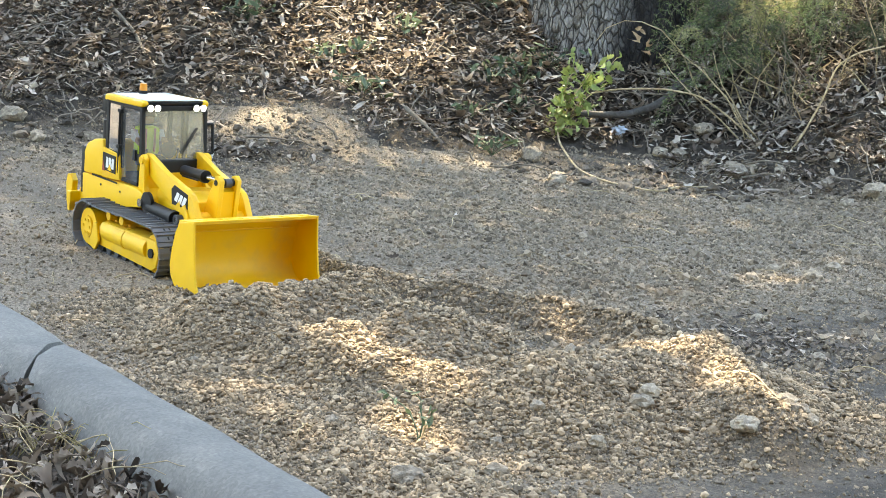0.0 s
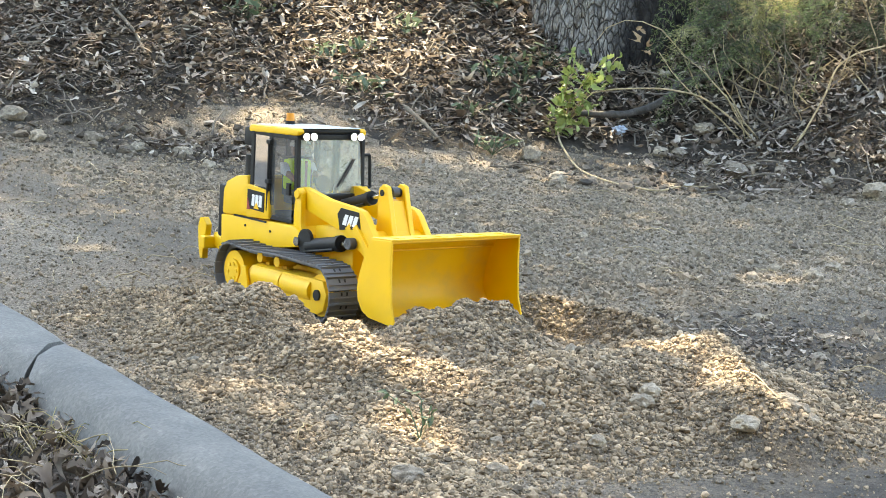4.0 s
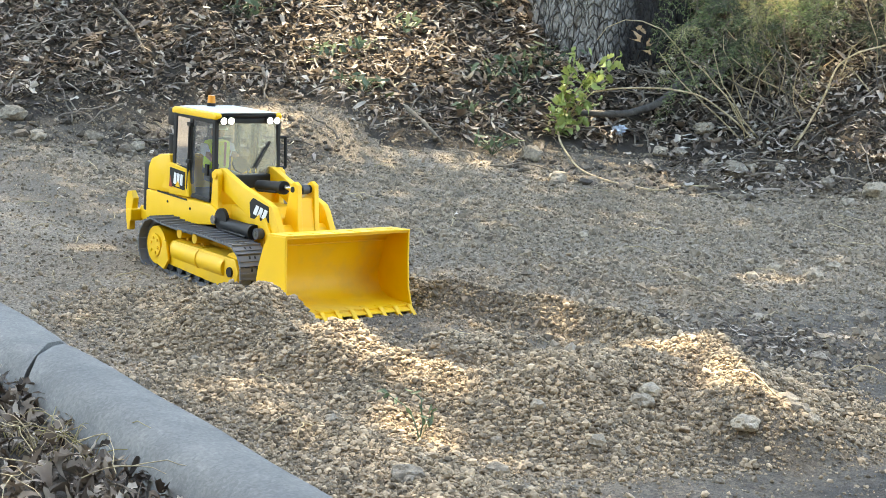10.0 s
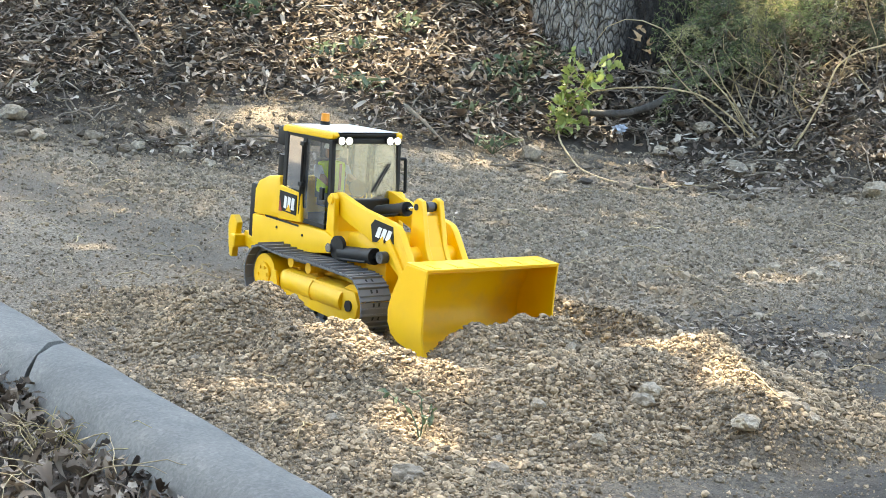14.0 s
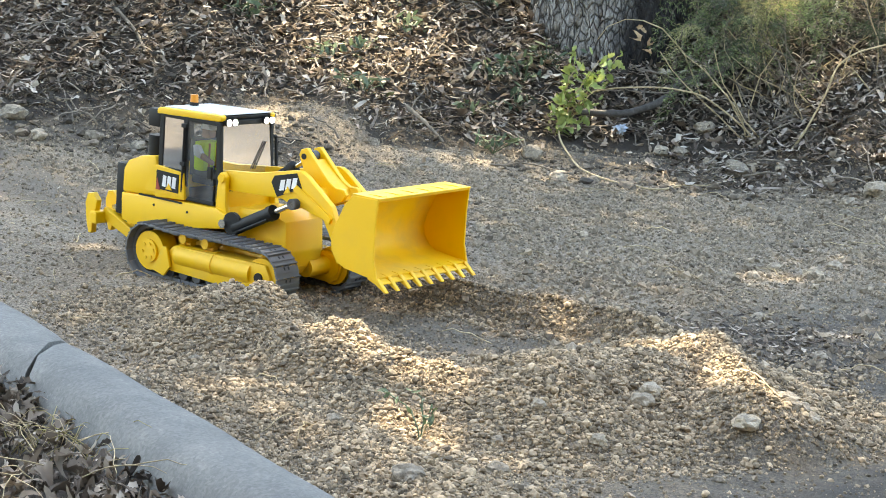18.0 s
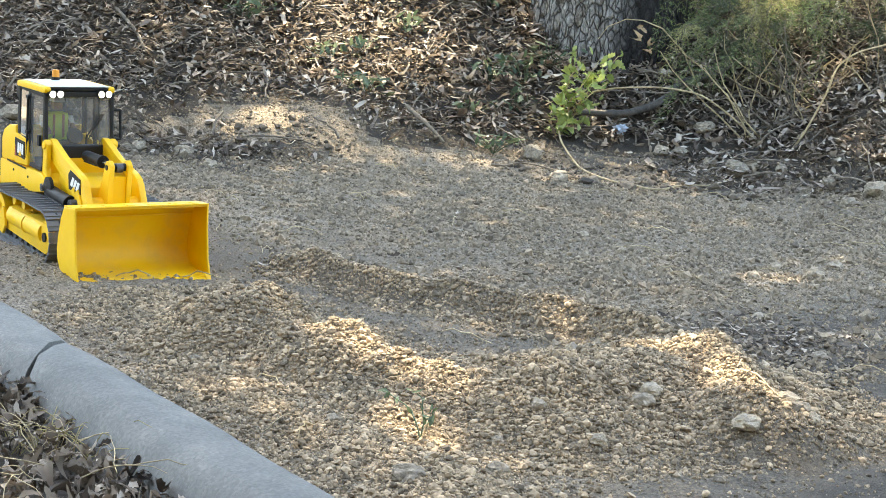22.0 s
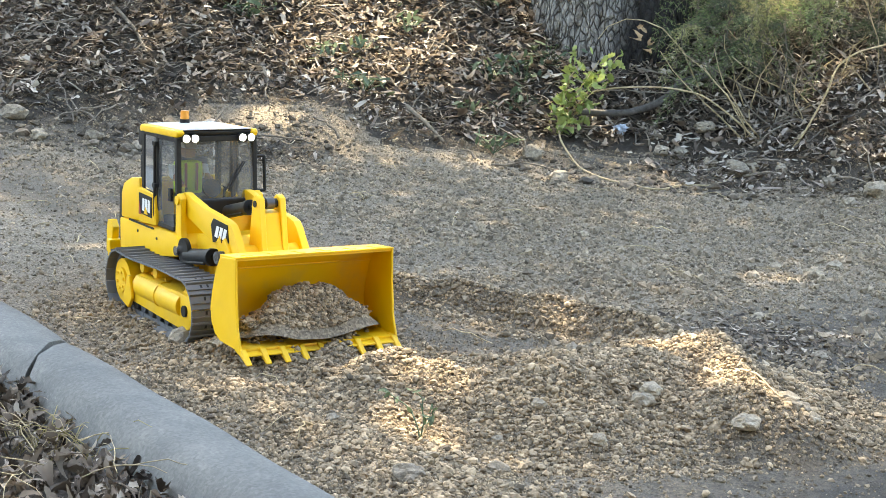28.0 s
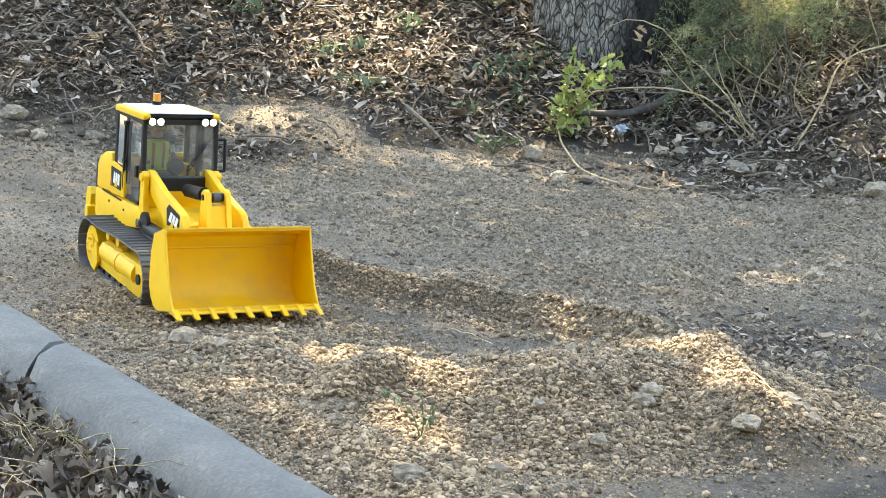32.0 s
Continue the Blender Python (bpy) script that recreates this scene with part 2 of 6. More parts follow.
GLASS, SCREEN = glass("cab_glass", (0.84, 0.86, 0.86), 0.15), glass("windscreen_glass", (0.62, 0.65, 0.66), 0.15)


# ---- mesh helpers ----
def from_arrays(name, verts, faces, mat, parent=None, smooth=False, label=""):
    me = bpy.data.meshes.new(name)
    verts, faces = np.asarray(verts, np.float32), np.asarray(faces, np.int32)
    n, k = faces.shape
    me.vertices.add(len(verts)), me.loops.add(n * k), me.polygons.add(n)
    me.vertices.foreach_set("co", verts.ravel())
    me.loops.foreach_set("vertex_index", faces.ravel())
    me.polygons.foreach_set("loop_start", np.arange(n, dtype=np.int32) * k)
    me.materials.append(mat)
    me.polygons.foreach_set("use_smooth", [smooth] * n)
    me.update()
    me.validate()
    ob = new(name, me)
    ob.parent = parent
    return tagged(ob, label)


def part(name, bm, mat, parent, label="", smooth=None):
    """Links a bmesh as one mesh object under a thing or a part."""
    me = bpy.data.meshes.new(name)
    bmesh.ops.recalc_face_normals(bm, faces=bm.faces)
    bm.to_mesh(me)
    bm.free()
    for k in (mat if isinstance(mat, (list, tuple)) else [mat]):
        me.materials.append(k)
    if smooth is not None:
        me.polygons.foreach_set("use_smooth", [True] * len(me.polygons))
        me.set_sharp_from_angle(angle=radians(smooth))
    ob = new(name, me)
    ob.parent = parent
    return tagged(ob, label)


U = 0.1  # one length unit of the model machine, in metres


def add_prism(bm, outline, y0, y1, bevel=0.0, seg=2):
    """Extrudes an outline in x, z from y0 to y1 (model units)."""
    a = [bm.verts.new((x * U, y0 * U, z * U)) for x, z in outline]
    f = bm.faces.new(a)
    r = bmesh.ops.extrude_face_region(bm, geom=[f])
    top = [v for v in r["geom"] if isinstance(v, bmesh.types.BMVert)]
    bmesh.ops.translate(bm, verts=top, vec=(0, (y1 - y0) * U, 0))
    if bevel:
        vs = set(a + top)
        es = [e for e in bm.edges if e.verts[0] in vs and e.verts[1] in vs]
        bmesh.ops.bevel(bm, geom=es, offset=bevel * U, segments=seg, affect="EDGES", profile=0.6)
    return bm


def prism(outline, y0, y1, bevel=0.0, seg=2):
    return add_prism(bmesh.new(), outline, y0, y1, bevel, seg)


def add_box(bm, x0, x1, y0, y1, z0, z1, bevel=0.0, seg=2):
    return add_prism(bm, [(x0, z0), (x1, z0), (x1, z1), (x0, z1)], y0, y1, bevel, seg)


def box(x0, x1, y0, y1, z0, z1, bevel=0.0, seg=2):
    return add_box(bmesh.new(), x0, x1, y0, y1, z0, z1, bevel, seg)


def add_rod(bm, p, q, r, seg=16, r2=None, caps=True):
    """A round bar from p to q (model units)."""
    p, q = Vector(p) * U, Vector(q) * U
    m = Matrix.Translation((p + q) / 2) @ (q - p).to_track_quat("Z", "Y").to_matrix().to_4x4()
    bmesh.ops.create_cone(bm, cap_ends=caps, segments=seg, radius1=r * U, radius2=(r if r2 is None else r2) * U, depth=(q - p).length, matrix=m)
    return bm


def rod(p, q, r, seg=16, r2=None):
    return add_rod(bmesh.new(), p, q, r, seg, r2)


def thing(name, label, category, group="", kind=""):
    return tagged(new(name), label, category, group, kind)


# -- terrain --
HEAD = (0.62, -0.785)   # the way in which the machine pushes
SIDE = (0.785, 0.62)    # across it, away from the kerb


def smooth01(v):
    v = np.clip(v, 0, 1)
    return v * v * (3 - 2 * v)


def wob(x, y, k, p):
    """Cheap uneven relief, about -1 to 1."""
    return (np.sin(x * k + 1.3 * np.sin(y * k * 0.7 + p)) + np.sin(y * k * 1.13 + 1.7 * np.sin(x * k * 0.61 + 2 * p)) + np.sin((x + y) * k * 1.9 + p) * 0.5) / 2.5


def ridge(s, n, s0, n0, s1, n1, width, height, end=0.10, steep=1.0):
    """A windrow of loose soil from (s0, n0) to (s1, n1): slopes that meet in a soft crest, the one towards the kerb steeper."""
    L = math.hypot(s1 - s0, n1 - n0)
    us, un = (s1 - s0) / L, (n1 - n0) / L
    along = (s - s0) * us + (n - n0) * un
    across = -(s - s0) * un + (n - n0) * us
    across = np.where(across < 0, across * steep, across)
    out = np.maximum(0, np.maximum(-along, along - L))
    return height * np.clip(1.09 - np.sqrt((across / width) ** 2 + (out / end) ** 2 + 0.008), 0, 1)


def ground(x, y):
    """Height of the ground in metres."""
    x, y = np.asarray(x, float), np.asarray(y, float)
    s, n = x * HEAD[0] + y * HEAD[1], x * SIDE[0] + y * SIDE[1]
    near = np.exp(-(((x - 0.1) / 2.2) ** 2 + ((y - 3) / 2.5) ** 2))
    z = (0.006 * wob(x, y, 5.1, 0.4) + 0.0035 * wob(x, y, 17, 1.1) + 0.0026 * wob(x, y, 46, 2.0) + 0.0018 * wob(x, y, 97, 0.9)) * near
    # windrows and the pile at their end
    shift = 0.018 * wob(s, n, 13, 0.5)
    m = n + shift
    r = ridge(s, m, -1.74, 1.312, -1.60, 1.345, 0.125, 0.056 - 0.13 * np.clip(s + 1.74, 0, 0.2), 0.13)
    r = np.maximum(r, ridge(s, m, -2.00, 1.20, -1.62, 1.27, 0.10, 0.022))
    r = np.maximum(r, ridge(s, m, -2.50, 1.655, -1.76, 1.83, 0.115, 0.034 + 0.036 * np.clip(s + 2.4, 0, 0.5), 0.10, 2.6))
    r = np.maximum(r, ridge(s, m, -1.575, 1.43, -1.590, 1.70, 0.22, 0.074, 0.16))
    r = np.maximum(r, ridge(s, m, -1.62, 1.745, -1.37, 1.61, 0.13, 0.070))
    r = np.maximum(r, ridge(s, m, -1.90, 1.13, -1.30, 1.12, 0.09, 0.016))
    r = np.maximum(r, ridge(s, m, -1.3, 2.15, -1.55, 2.6, 0.14, 0.028, 0.2))
    z = z + r * (1 + 0.14 * wob(x, y, 22, 0.7) + 0.12 * wob(x, y, 51, 1.9))
    # the bank behind
    toe = 4.55 + 0.18 * np.sin(x * 2.3 + 0.4) - 0.10 * np.cos(x * 5.1) - 0.12 * smooth01((x - 0.2) / 0.4)
    up = y - toe
    bank = 0.52 * (np.sqrt(up * up + 0.04) + up) / 2
    z = z + np.where(bank < 2.0, bank, 2.0 + (bank - 2.0) * 0.15) + 0.03 * smooth01((y - 4.6) / 0.5) * wob(x, y, 4.3, 0.3)
    # bare hump at the toe of the bank
    z = z + 0.05 * np.exp(-(((x + 0.45) / 0.20) ** 2 + ((y - 4.55) / 0.16) ** 2))
    z = z + 0.05 * smooth01((x - 0.95) / 0.5) * smooth01((y - 2.7) / 0.8)
    # the strip on the other side of the kerb lies a little lower
    return z - 0.02 * smooth01((0.875 - n) / 0.05)


# -- end terrain --


def span(lo, hi, a, b, step, grow=1.35):
    """Grid lines: even between a and b, ever wider out to lo and hi."""
    mid = list(np.arange(a, b, step))
    d, left, right = step, [], []
    while (left[-1] if left else a) > lo:
        d *= grow
        left.append((left[-1] if left else a) - d)
    d = step
    while (right[-1] if right else b) < hi:
        d *= grow
        right.append((right[-1] if right else mid[-1]) + d)
    return np.array(left[::-1] + mid + right)


def tangent(x, y):
    return x * HEAD[0] + y * HEAD[1], x * SIDE[0] + y * SIDE[1]


def litter_cover(x, y):
    """How thick the fallen leaves lie on the bank and at its toe."""
    toe = 4.55 + 0.18 * np.sin(x * 2.3 + 0.4) - 0.10 * np.cos(x * 5.1) - 0.12 * smooth01((x - 0.2) / 0.4)
    c = smooth01((y - toe + 0.02 - 0.10 * smooth01((-0.25 - x) / 0.2)) / 0.22)
    c = np.maximum(c, 0.55 * smooth01((x - 0.45) / 0.3) * smooth01((y - 4.28) / 0.3))
    c = c * (1 - 0.9 * np.exp(-(((x + 0.40) / 0.26) ** 2 + ((y - 4.60) / 0.22) ** 2)))
    c = np.maximum(c, 0.8 * np.exp(-(((x + 0.62) / 0.19) ** 2 + ((y - 4.33) / 0.09) ** 2)))
    return np.maximum(c, 0.003)


def make_ground():
    xs, ys = span(-400, 400, -0.95, 1.05, 0.011), span(-400, 400, 1.5, 3.6, 0.011)
    ys = np.unique(np.concatenate([ys[ys < 3.6], np.arange(3.6, 6.4, 0.03), ys[ys > 6.4]]))
    X, Y = np.meshgrid(xs, ys)
    Z = ground(X, Y)
    h, w = X.shape
    idx = np.arange(h * w).reshape(h, w)
    faces = np.stack([idx[:-1, :-1], idx[:-1, 1:], idx[1:, 1:], idx[1:, :-1]], -1).reshape(-1, 4)
    mid = np.stack([X, Y], -1).reshape(-1, 2)[faces].mean(1)
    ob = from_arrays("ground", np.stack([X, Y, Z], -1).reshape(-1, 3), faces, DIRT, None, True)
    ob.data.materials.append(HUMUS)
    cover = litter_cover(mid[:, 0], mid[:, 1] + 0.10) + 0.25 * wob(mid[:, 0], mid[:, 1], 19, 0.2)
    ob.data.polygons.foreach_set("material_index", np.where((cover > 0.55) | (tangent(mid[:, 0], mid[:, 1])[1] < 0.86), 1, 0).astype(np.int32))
    return tagged(ob, "dry tan dirt path with a leafy bank behind", "ground", kind="structure")


make_ground()


def make_sky_block_wall():
    """A plain unseen wall, added behind the camera to block low skylight."""
    bm = bmesh.new()
    bmesh.ops.create_cube(bm, size=1.0)
    for v in bm.verts:
        v.co = (v.co.x * 14, v.co.y * 0.2 - 1.6, 1.7 + v.co.z * 4.4)
    bmesh.ops.bevel(bm, geom=bm.edges[:], offset=0.02, segments=2, affect="EDGES")
    tagged(part("sky_block_wall", bm, WALL, None), "plain dark wall, unseen, added to block low skylight", "wall", kind="structure")


make_sky_block_wall()

def kerb_piece(a, b, far=0.998, near=0.842):
    """A length of rounded concrete kerb between a and b along the path."""
    bm = bmesh.new()
    w = far - near
    prof = [(far + 0.004, -0.06), (far, 0.002), (far - 0.012, 0.024), (far - 0.035, 0.040), (far - 0.07, 0.048), (near + 0.045, 0.047), (near + 0.022, 0.036), (near + 0.006, 0.012), (near, -0.012), (near - 0.004, -0.06)]
    count = max(2, int((b - a) / 0.05))
    rows = []
    for i in range(count + 1):
        s = a + (b - a) * i / count
        jag = 0.006 if i in (0, count) else 0.0
        across = -0.055 * (s + 1.8)
        lean = lambda n: s - 1.08 * (n - 0.92) + jag * (math.sin(n * 95) + 0.6 * math.sin(n * 213 + a))
        e = -0.003 if i in (0, count) else 0.0
        rows.append([bm.verts.new((lean(n) * HEAD[0] + (n + across + 0.002 * math.sin(s * 9 + k)) * SIDE[0], lean(n) * HEAD[1] + (n + across) * SIDE[1], z + (e if z > 0 else 0) + 0.0012 * math.sin(s * 23 + k * 2))) for k, (n, z) in enumerate(prof)])
    for r, q in zip(rows, rows[1:]):
        for k in range(len(prof) - 1):
            bm.faces.new((r[k], r[k + 1], q[k + 1], q[k]))
    bm.faces.new(rows[0]), bm.faces.new(rows[-1])
    return bm


kerb = thing("kerb", "grey rounded concrete kerb with a cracked joint", "kerb", kind="structure")
part("kerb_length", kerb_piece(-1.984, -0.35), CONCRETE, kerb, "weathered grey concrete length", smooth=40)
part("kerb_length", kerb_piece(-4.4, -1.995), CONCRETE, kerb, "weathered grey concrete length", smooth=40)

# ---- the model loader: x forward, y to its left, z up, standing on z = 0 ----
loader = thing("tracked_loader", "yellow toy tracked loader with black cab, wide bucket and lit lamps", "toy loader")
PIVOT, KNEE0, LEVEL = (0.117, 1.855), 3.3, 50.0   # boom pivot; boom and bucket angles at which they are drawn
HINGE = (2.61, -0.915)                            # bucket hinge, from the boom pivot
TILT = (1.866, -0.043)                            # lever pivot, from the boom pivot


def hull():
    bm = prism([(-2.15, 0.80), (-1.7, 0.72), (0.2, 1.02), (0.5, 1.08), (0.42, 1.24), (0.12, 1.36), (-2.17, 1.28)], -0.72, 0.72, 0.03)
    part("lower_body", bm, YELLOW, loader, smooth=30)
    bm = prism([(-2.17, 1.285), (-1.36, 1.33), (-1.36, 1.90), (-1.40, 2.02), (-1.75, 1.98), (-2.05, 1.86), (-2.16, 1.70)], -0.70, 0.70, 0.045)
    part("engine_hood", bm, YELLOW, loader, smooth=30)
    for side in (-1, 1):
        part("hood_cheek", prism([(-1.37, 1.32), (-0.66, 1.365), (-0.72, 1.82), (-1.37, 1.88)], 0.56 * side, 0.70 * side, 0.015), YELLOW, loader, smooth=30)
    part("cowl", box(-0.02, 0.14, -0.62, 0.62, 1.20, 1.74, 0.03), YELLOW, loader, smooth=30)
    part("rear_grille", box(-2.38, -2.16, -0.66, 0.66, 0.86, 1.78, 0.05), BLACK, loader, smooth=30)
    for k in range(7):
        part("grille_slat", box(-2.41, -2.375, -0.52, 0.52, 0.95 + 0.11 * k, 1.0 + 0.11 * k, 0.01, 1), BLACK, loader)
    part("hood_seam", box(-1.72, -0.68, -0.735, -0.722, 1.30, 1.33), BLACK, loader)
    bm = prism([(0.25, 0.45), (1.42, 0.52), (1.50, 0.80), (1.46, 1.32), (1.02, 1.44), (0.4, 1.40), (0.3, 1.0)], -0.47, 0.47, 0.04)
    part("front_frame", bm, YELLOW, loader, smooth=30)
    bm = prism([(-1.6, 0.34), (1.3, 0.36), (1.42, 0.52), (1.30, 0.72), (-1.7, 0.76)], -0.60, 0.60, 0.03)
    part("belly_pan", bm, YELLOW, loader, smooth=30)
    for side in (-1, 1):
        part("axle_tube", rod((1.36, 0.2 * side, 0.46), (1.36, 0.68 * side, 0.46), 0.16, 20), YELLOW, loader, smooth=40)
        part("belly_bracket", box(1.36, 1.46, 0.26 * side - 0.06, 0.26 * side + 0.06, 0.36, 0.60, 0.015), WORN, loader)
        # tower that carries the boom
        bm = prism([(0.04, 1.1), (0.40, 1.1), (0.27, 1.40), (0.25, 1.90), (0.18, 1.98), (0.10, 1.96), (0.06, 1.7)], 0.62 * side - 0.05, 0.62 * side + 0.05, 0.02)
        part("boom_tower", bm, YELLOW, loader, smooth=30)
        part("tower_pin", rod((0.16, 0.70 * side, 1.87), (0.16, 0.52 * side, 1.87), 0.07, 16), YELLOW, loader, smooth=40)
        part("sill_bolt", rod((0.30, 0.77 * side, 1.13), (0.30, 0.70 * side, 1.13), 0.075, 12), STEEL, loader, smooth=40)
        for x in (-1.35, -0.55):
            part("sill_screw", rod((x, 0.735 * side, 1.18), (x, 0.70 * side, 1.18), 0.022, 8), BLACK, loader)
        # black disc that paints the shade of the hollow behind the lift cylinder
        part("recess_shade", rod((0.48, 0.725 * side, 1.16), (0.48, 0.66 * side, 1.16), 0.19, 20), BLACK, loader, smooth=40)


def logo(x0, x1, z0, z1, y, parent, skew=0.0):
    """A dark name plate with a white block mark, a yellow wedge and a red corner (plain shapes)."""
    s = 1 if y > 0 else -1
    L, H = x1 - x0, z1 - z0
    at = lambda u, v: (x0 + u * L + skew * v * H, z0 + v * H)
    plate = part("name_plate", prism([at(0, 0.05), at(1, 0), at(1, 0.95), at(0, 1)], y, y + 0.012 * s), BLACK, parent, "black name plate with plain marks")
    for a, b in ((0.28, 0.46), (0.49, 0.68), (0.71, 0.90)):
        part("mark", prism([at(a, 0.22), at(b - 0.02, 0.20), at(b, 0.76), at(a + 0.04, 0.80)], y + 0.012 * s, y + 0.018 * s), WHITE, plate)
    part("wedge", prism([at(0.44, 0.10), at(0.74, 0.10), at(0.59, 0.42)], y + 0.018 * s, y + 0.024 * s), YELLOW, plate)
    part("red_corner", prism([at(0.0, 0.0), at(0.20, 0.0), at(0.04, 0.62)], y + 0.012 * s, y + 0.018 * s), RED, plate)


def sheet(corners):
    bm = bmesh.new()
    bm.faces.new([bm.verts.new(Vector(c) * U) for c in corners])
    return bm


def side_sheet(x0, x1, y, z0, z1):
    return sheet([(x0, y, z0), (x1, y, z0), (x1, y, z1), (x0, y, z1)])


def cab():
    zb, zt, xr, xf, hw = 1.37, 2.79, -1.36, 0.03, 0.63
    for side in (-1, 1):
        y = hw * side
        for name, x0, x1, lo in (("rear_pillar", xr, xr + 0.10, 1.80), ("middle_pillar", -0.80, -0.69, zb), ("front_pillar", xf - 0.07, xf + 0.03, zb)):
            lean = 0.08 if name == "front_pillar" else 0.0
            part(name, prism([(x0 + lean, lo), (x1 + lean, lo), (x1, zt), (x0, zt)], y - 0.045 * side, y + 0.03 * side, 0.015), BLACK, loader)
        part("door_header", box(xr, xf, y - 0.05 * side, y + 0.025 * side, zt - 0.07, zt, 0.01), BLACK, loader)
        door = part("cab_door", prism([(-0.66, 1.37), (0.0, 1.37), (0.0, 1.44), (-0.60, 1.44)], y - 0.02 * side, y + 0.045 * side, 0.01), BLACK, loader, "black framed glass cab door")
        part("pane", side_sheet(-0.69, -0.05, y + 0.016 * side, 1.42, 2.73), GLASS, door, "clear pane")
        part("handle", box(-0.16, -0.06, y + 0.03 * side, y + 0.075 * side, 1.82, 2.02, 0.015), BLACK, door)
        part("grab_rail", rod((-0.74, y + 0.06 * side, 1.5), (-0.74, y + 0.06 * side, 2.65), 0.022, 8), BLACK, loader)
        for z in (1.95, 2.6):
            part("hinge", box(-0.80, -0.68, y + 0.02 * side, y + 0.085 * side, z, z + 0.07, 0.01), BLACK, loader)
        rear = part("side_window", side_sheet(-1.27, -0.79, y + 0.012 * side, 1.86, 2.73), GLASS, loader, "clear rear side pane")
        part("frame", box(-1.30, -0.76, y, y + 0.024 * side, 1.80, 1.87, 0.008), BLACK, rear)
        # mirror bracket in front of the front pillar
        if side > 0:
            part("mirror_rail", rod((0.03, 0.82 * side, 1.95), (-0.02, 0.82 * side, 2.48), 0.028, 8), BLACK, loader)
            for z, x in ((1.95, 0.03), (2.48, -0.02)):
                part("mirror_arm", rod((x, 0.82 * side, z), (x, 0.64 * side, z), 0.026, 8), BLACK, loader)
        logo(-1.33, -0.80, 1.46, 1.80, 0.705 * side, loader)
        # hood panel that carries the plate
        part("hood_panel", prism([(-1.62, 1.40), (-0.70, 1.42), (-0.78, 1.84), (-1.36, 1.86), (-1.44, 1.84)], 0.695 * side, 0.704 * side), YELLOW, loader)
    # front and rear
    part("dashboard", box(-0.04, 0.15, -0.62, 0.62, 1.62, 1.86, 0.03), BLACK, loader)
    part("windscreen", sheet([(0.12, -0.59, 1.85), (0.12, 0.59, 1.85), (0.035, 0.59, 2.74), (0.035, -0.59, 2.74)]), SCREEN, loader, "clear windscreen")
    part("windscreen_header", box(-0.02, 0.075, -0.61, 0.61, 2.735, 2.82, 0.012), BLACK, loader)
    part("wiper", rod((0.13, 0.10, 1.97), (0.085, 0.42, 2.42), 0.012, 6), BLACK, loader)
    part("wiper", rod((0.13, 0.16, 1.97), (0.085, 0.46, 2.42), 0.010, 6), BLACK, loader)
    part("rear_window", sheet([(-1.34, -0.55, 1.95), (-1.34, 0.55, 1.95), (-1.34, 0.55, 2.70), (-1.34, -0.55, 2.70)]), GLASS, loader, "clear rear pane")
    part("rear_bar", box(-1.36, -1.30, 0.02, 0.12, 1.9, 2.75, 0.01), BLACK, loader)
    part("cab_floor", box(-1.34, 0.1, -0.58, 0.58, 1.36, 1.42), BLACK, loader)
    # roof: yellow sides, pale top
    roof = part("roof", prism([(-1.42, 2.77), (0.04, 2.81), (0.07, 2.86), (0.07, 2.895), (-1.38, 2.855), (-1.42, 2.83)], -0.56, 0.56, 0.015), BLACK, loader, "roof with yellow rails and a pale top", smooth=30)
    for side in (-1, 1):
        rail = [(-1.44, 2.755), (0.0, 2.795), (0.075, 2.815), (0.085, 2.885), (0.03, 2.915), (-1.38, 2.872), (-1.44, 2.84)]
        part("roof_rail", prism(rail, 0.54 * side, 0.665 * side, 0.028, 3), YELLOW, roof, "yellow side rail", smooth=30)
    part("rear_rail", box(-1.45, -1.36, -0.60, 0.60, 2.76, 2.86, 0.025), YELLOW, roof, smooth=30)
    part("roof_top", prism([(-1.37, 2.872), (0.085, 2.912), (0.085, 2.926), (-1.37, 2.886)], -0.555, 0.555, 0.004, 1), ROOF, roof, "pale grey top")
    part("air_unit", box(-1.74, -1.44, -0.58, 0.60, 2.50, 2.82, 0.05), BLACK, loader, smooth=30)
    part("air_cleaner", rod((-1.66, -0.38, 1.98), (-1.66, -0.38, 2.34), 0.17, 18), BLACK, loader, smooth=40)
    part("exhaust_pipe", rod((-1.66, 0.3, 1.9), (-1.66, 0.3, 2.5), 0.07, 12), BLACK, loader, smooth=40)
    beacon = part("beacon", rod((-1.22, 0.0, 2.87), (-1.22, 0.0, 2.95), 0.08, 14), BLACK, loader, smooth=40)
    part("lens", rod((-1.22, 0.0, 2.95), (-1.22, 0.0, 3.08), 0.072, 14, 0.064), AMBER, beacon, "amber lens", smooth=40)
    for y in (-0.53, -0.39, 0.39, 0.53):
        lamp = part("headlight", rod((0.04, y, 2.79), (0.135, y, 2.79), 0.064, 16), BLACK, loader, smooth=40)
        part("bulb", rod((0.132, y, 2.79), (0.15, y, 2.79), 0.057, 16, 0.045), LAMP, lamp, "lit white lens", smooth=40)
    # inside
    part("seat", box(-0.95, -0.45, -0.26, 0.26, 1.60, 1.76, 0.05), SEAT, loader)
    part("backrest", box(-1.02, -0.86, -0.26, 0.26, 1.72, 2.38, 0.05), SEAT, loader)
    part("steering_wheel", rod((-0.16, 0, 1.98), (-0.12, 0, 2.0), 0.15, 16), BLACK, loader)
    for y in (-0.32, 0.32):
        part("lever", rod((-0.42, y, 1.62), (-0.36, y, 1.98), 0.02, 6), BLACK, loader)


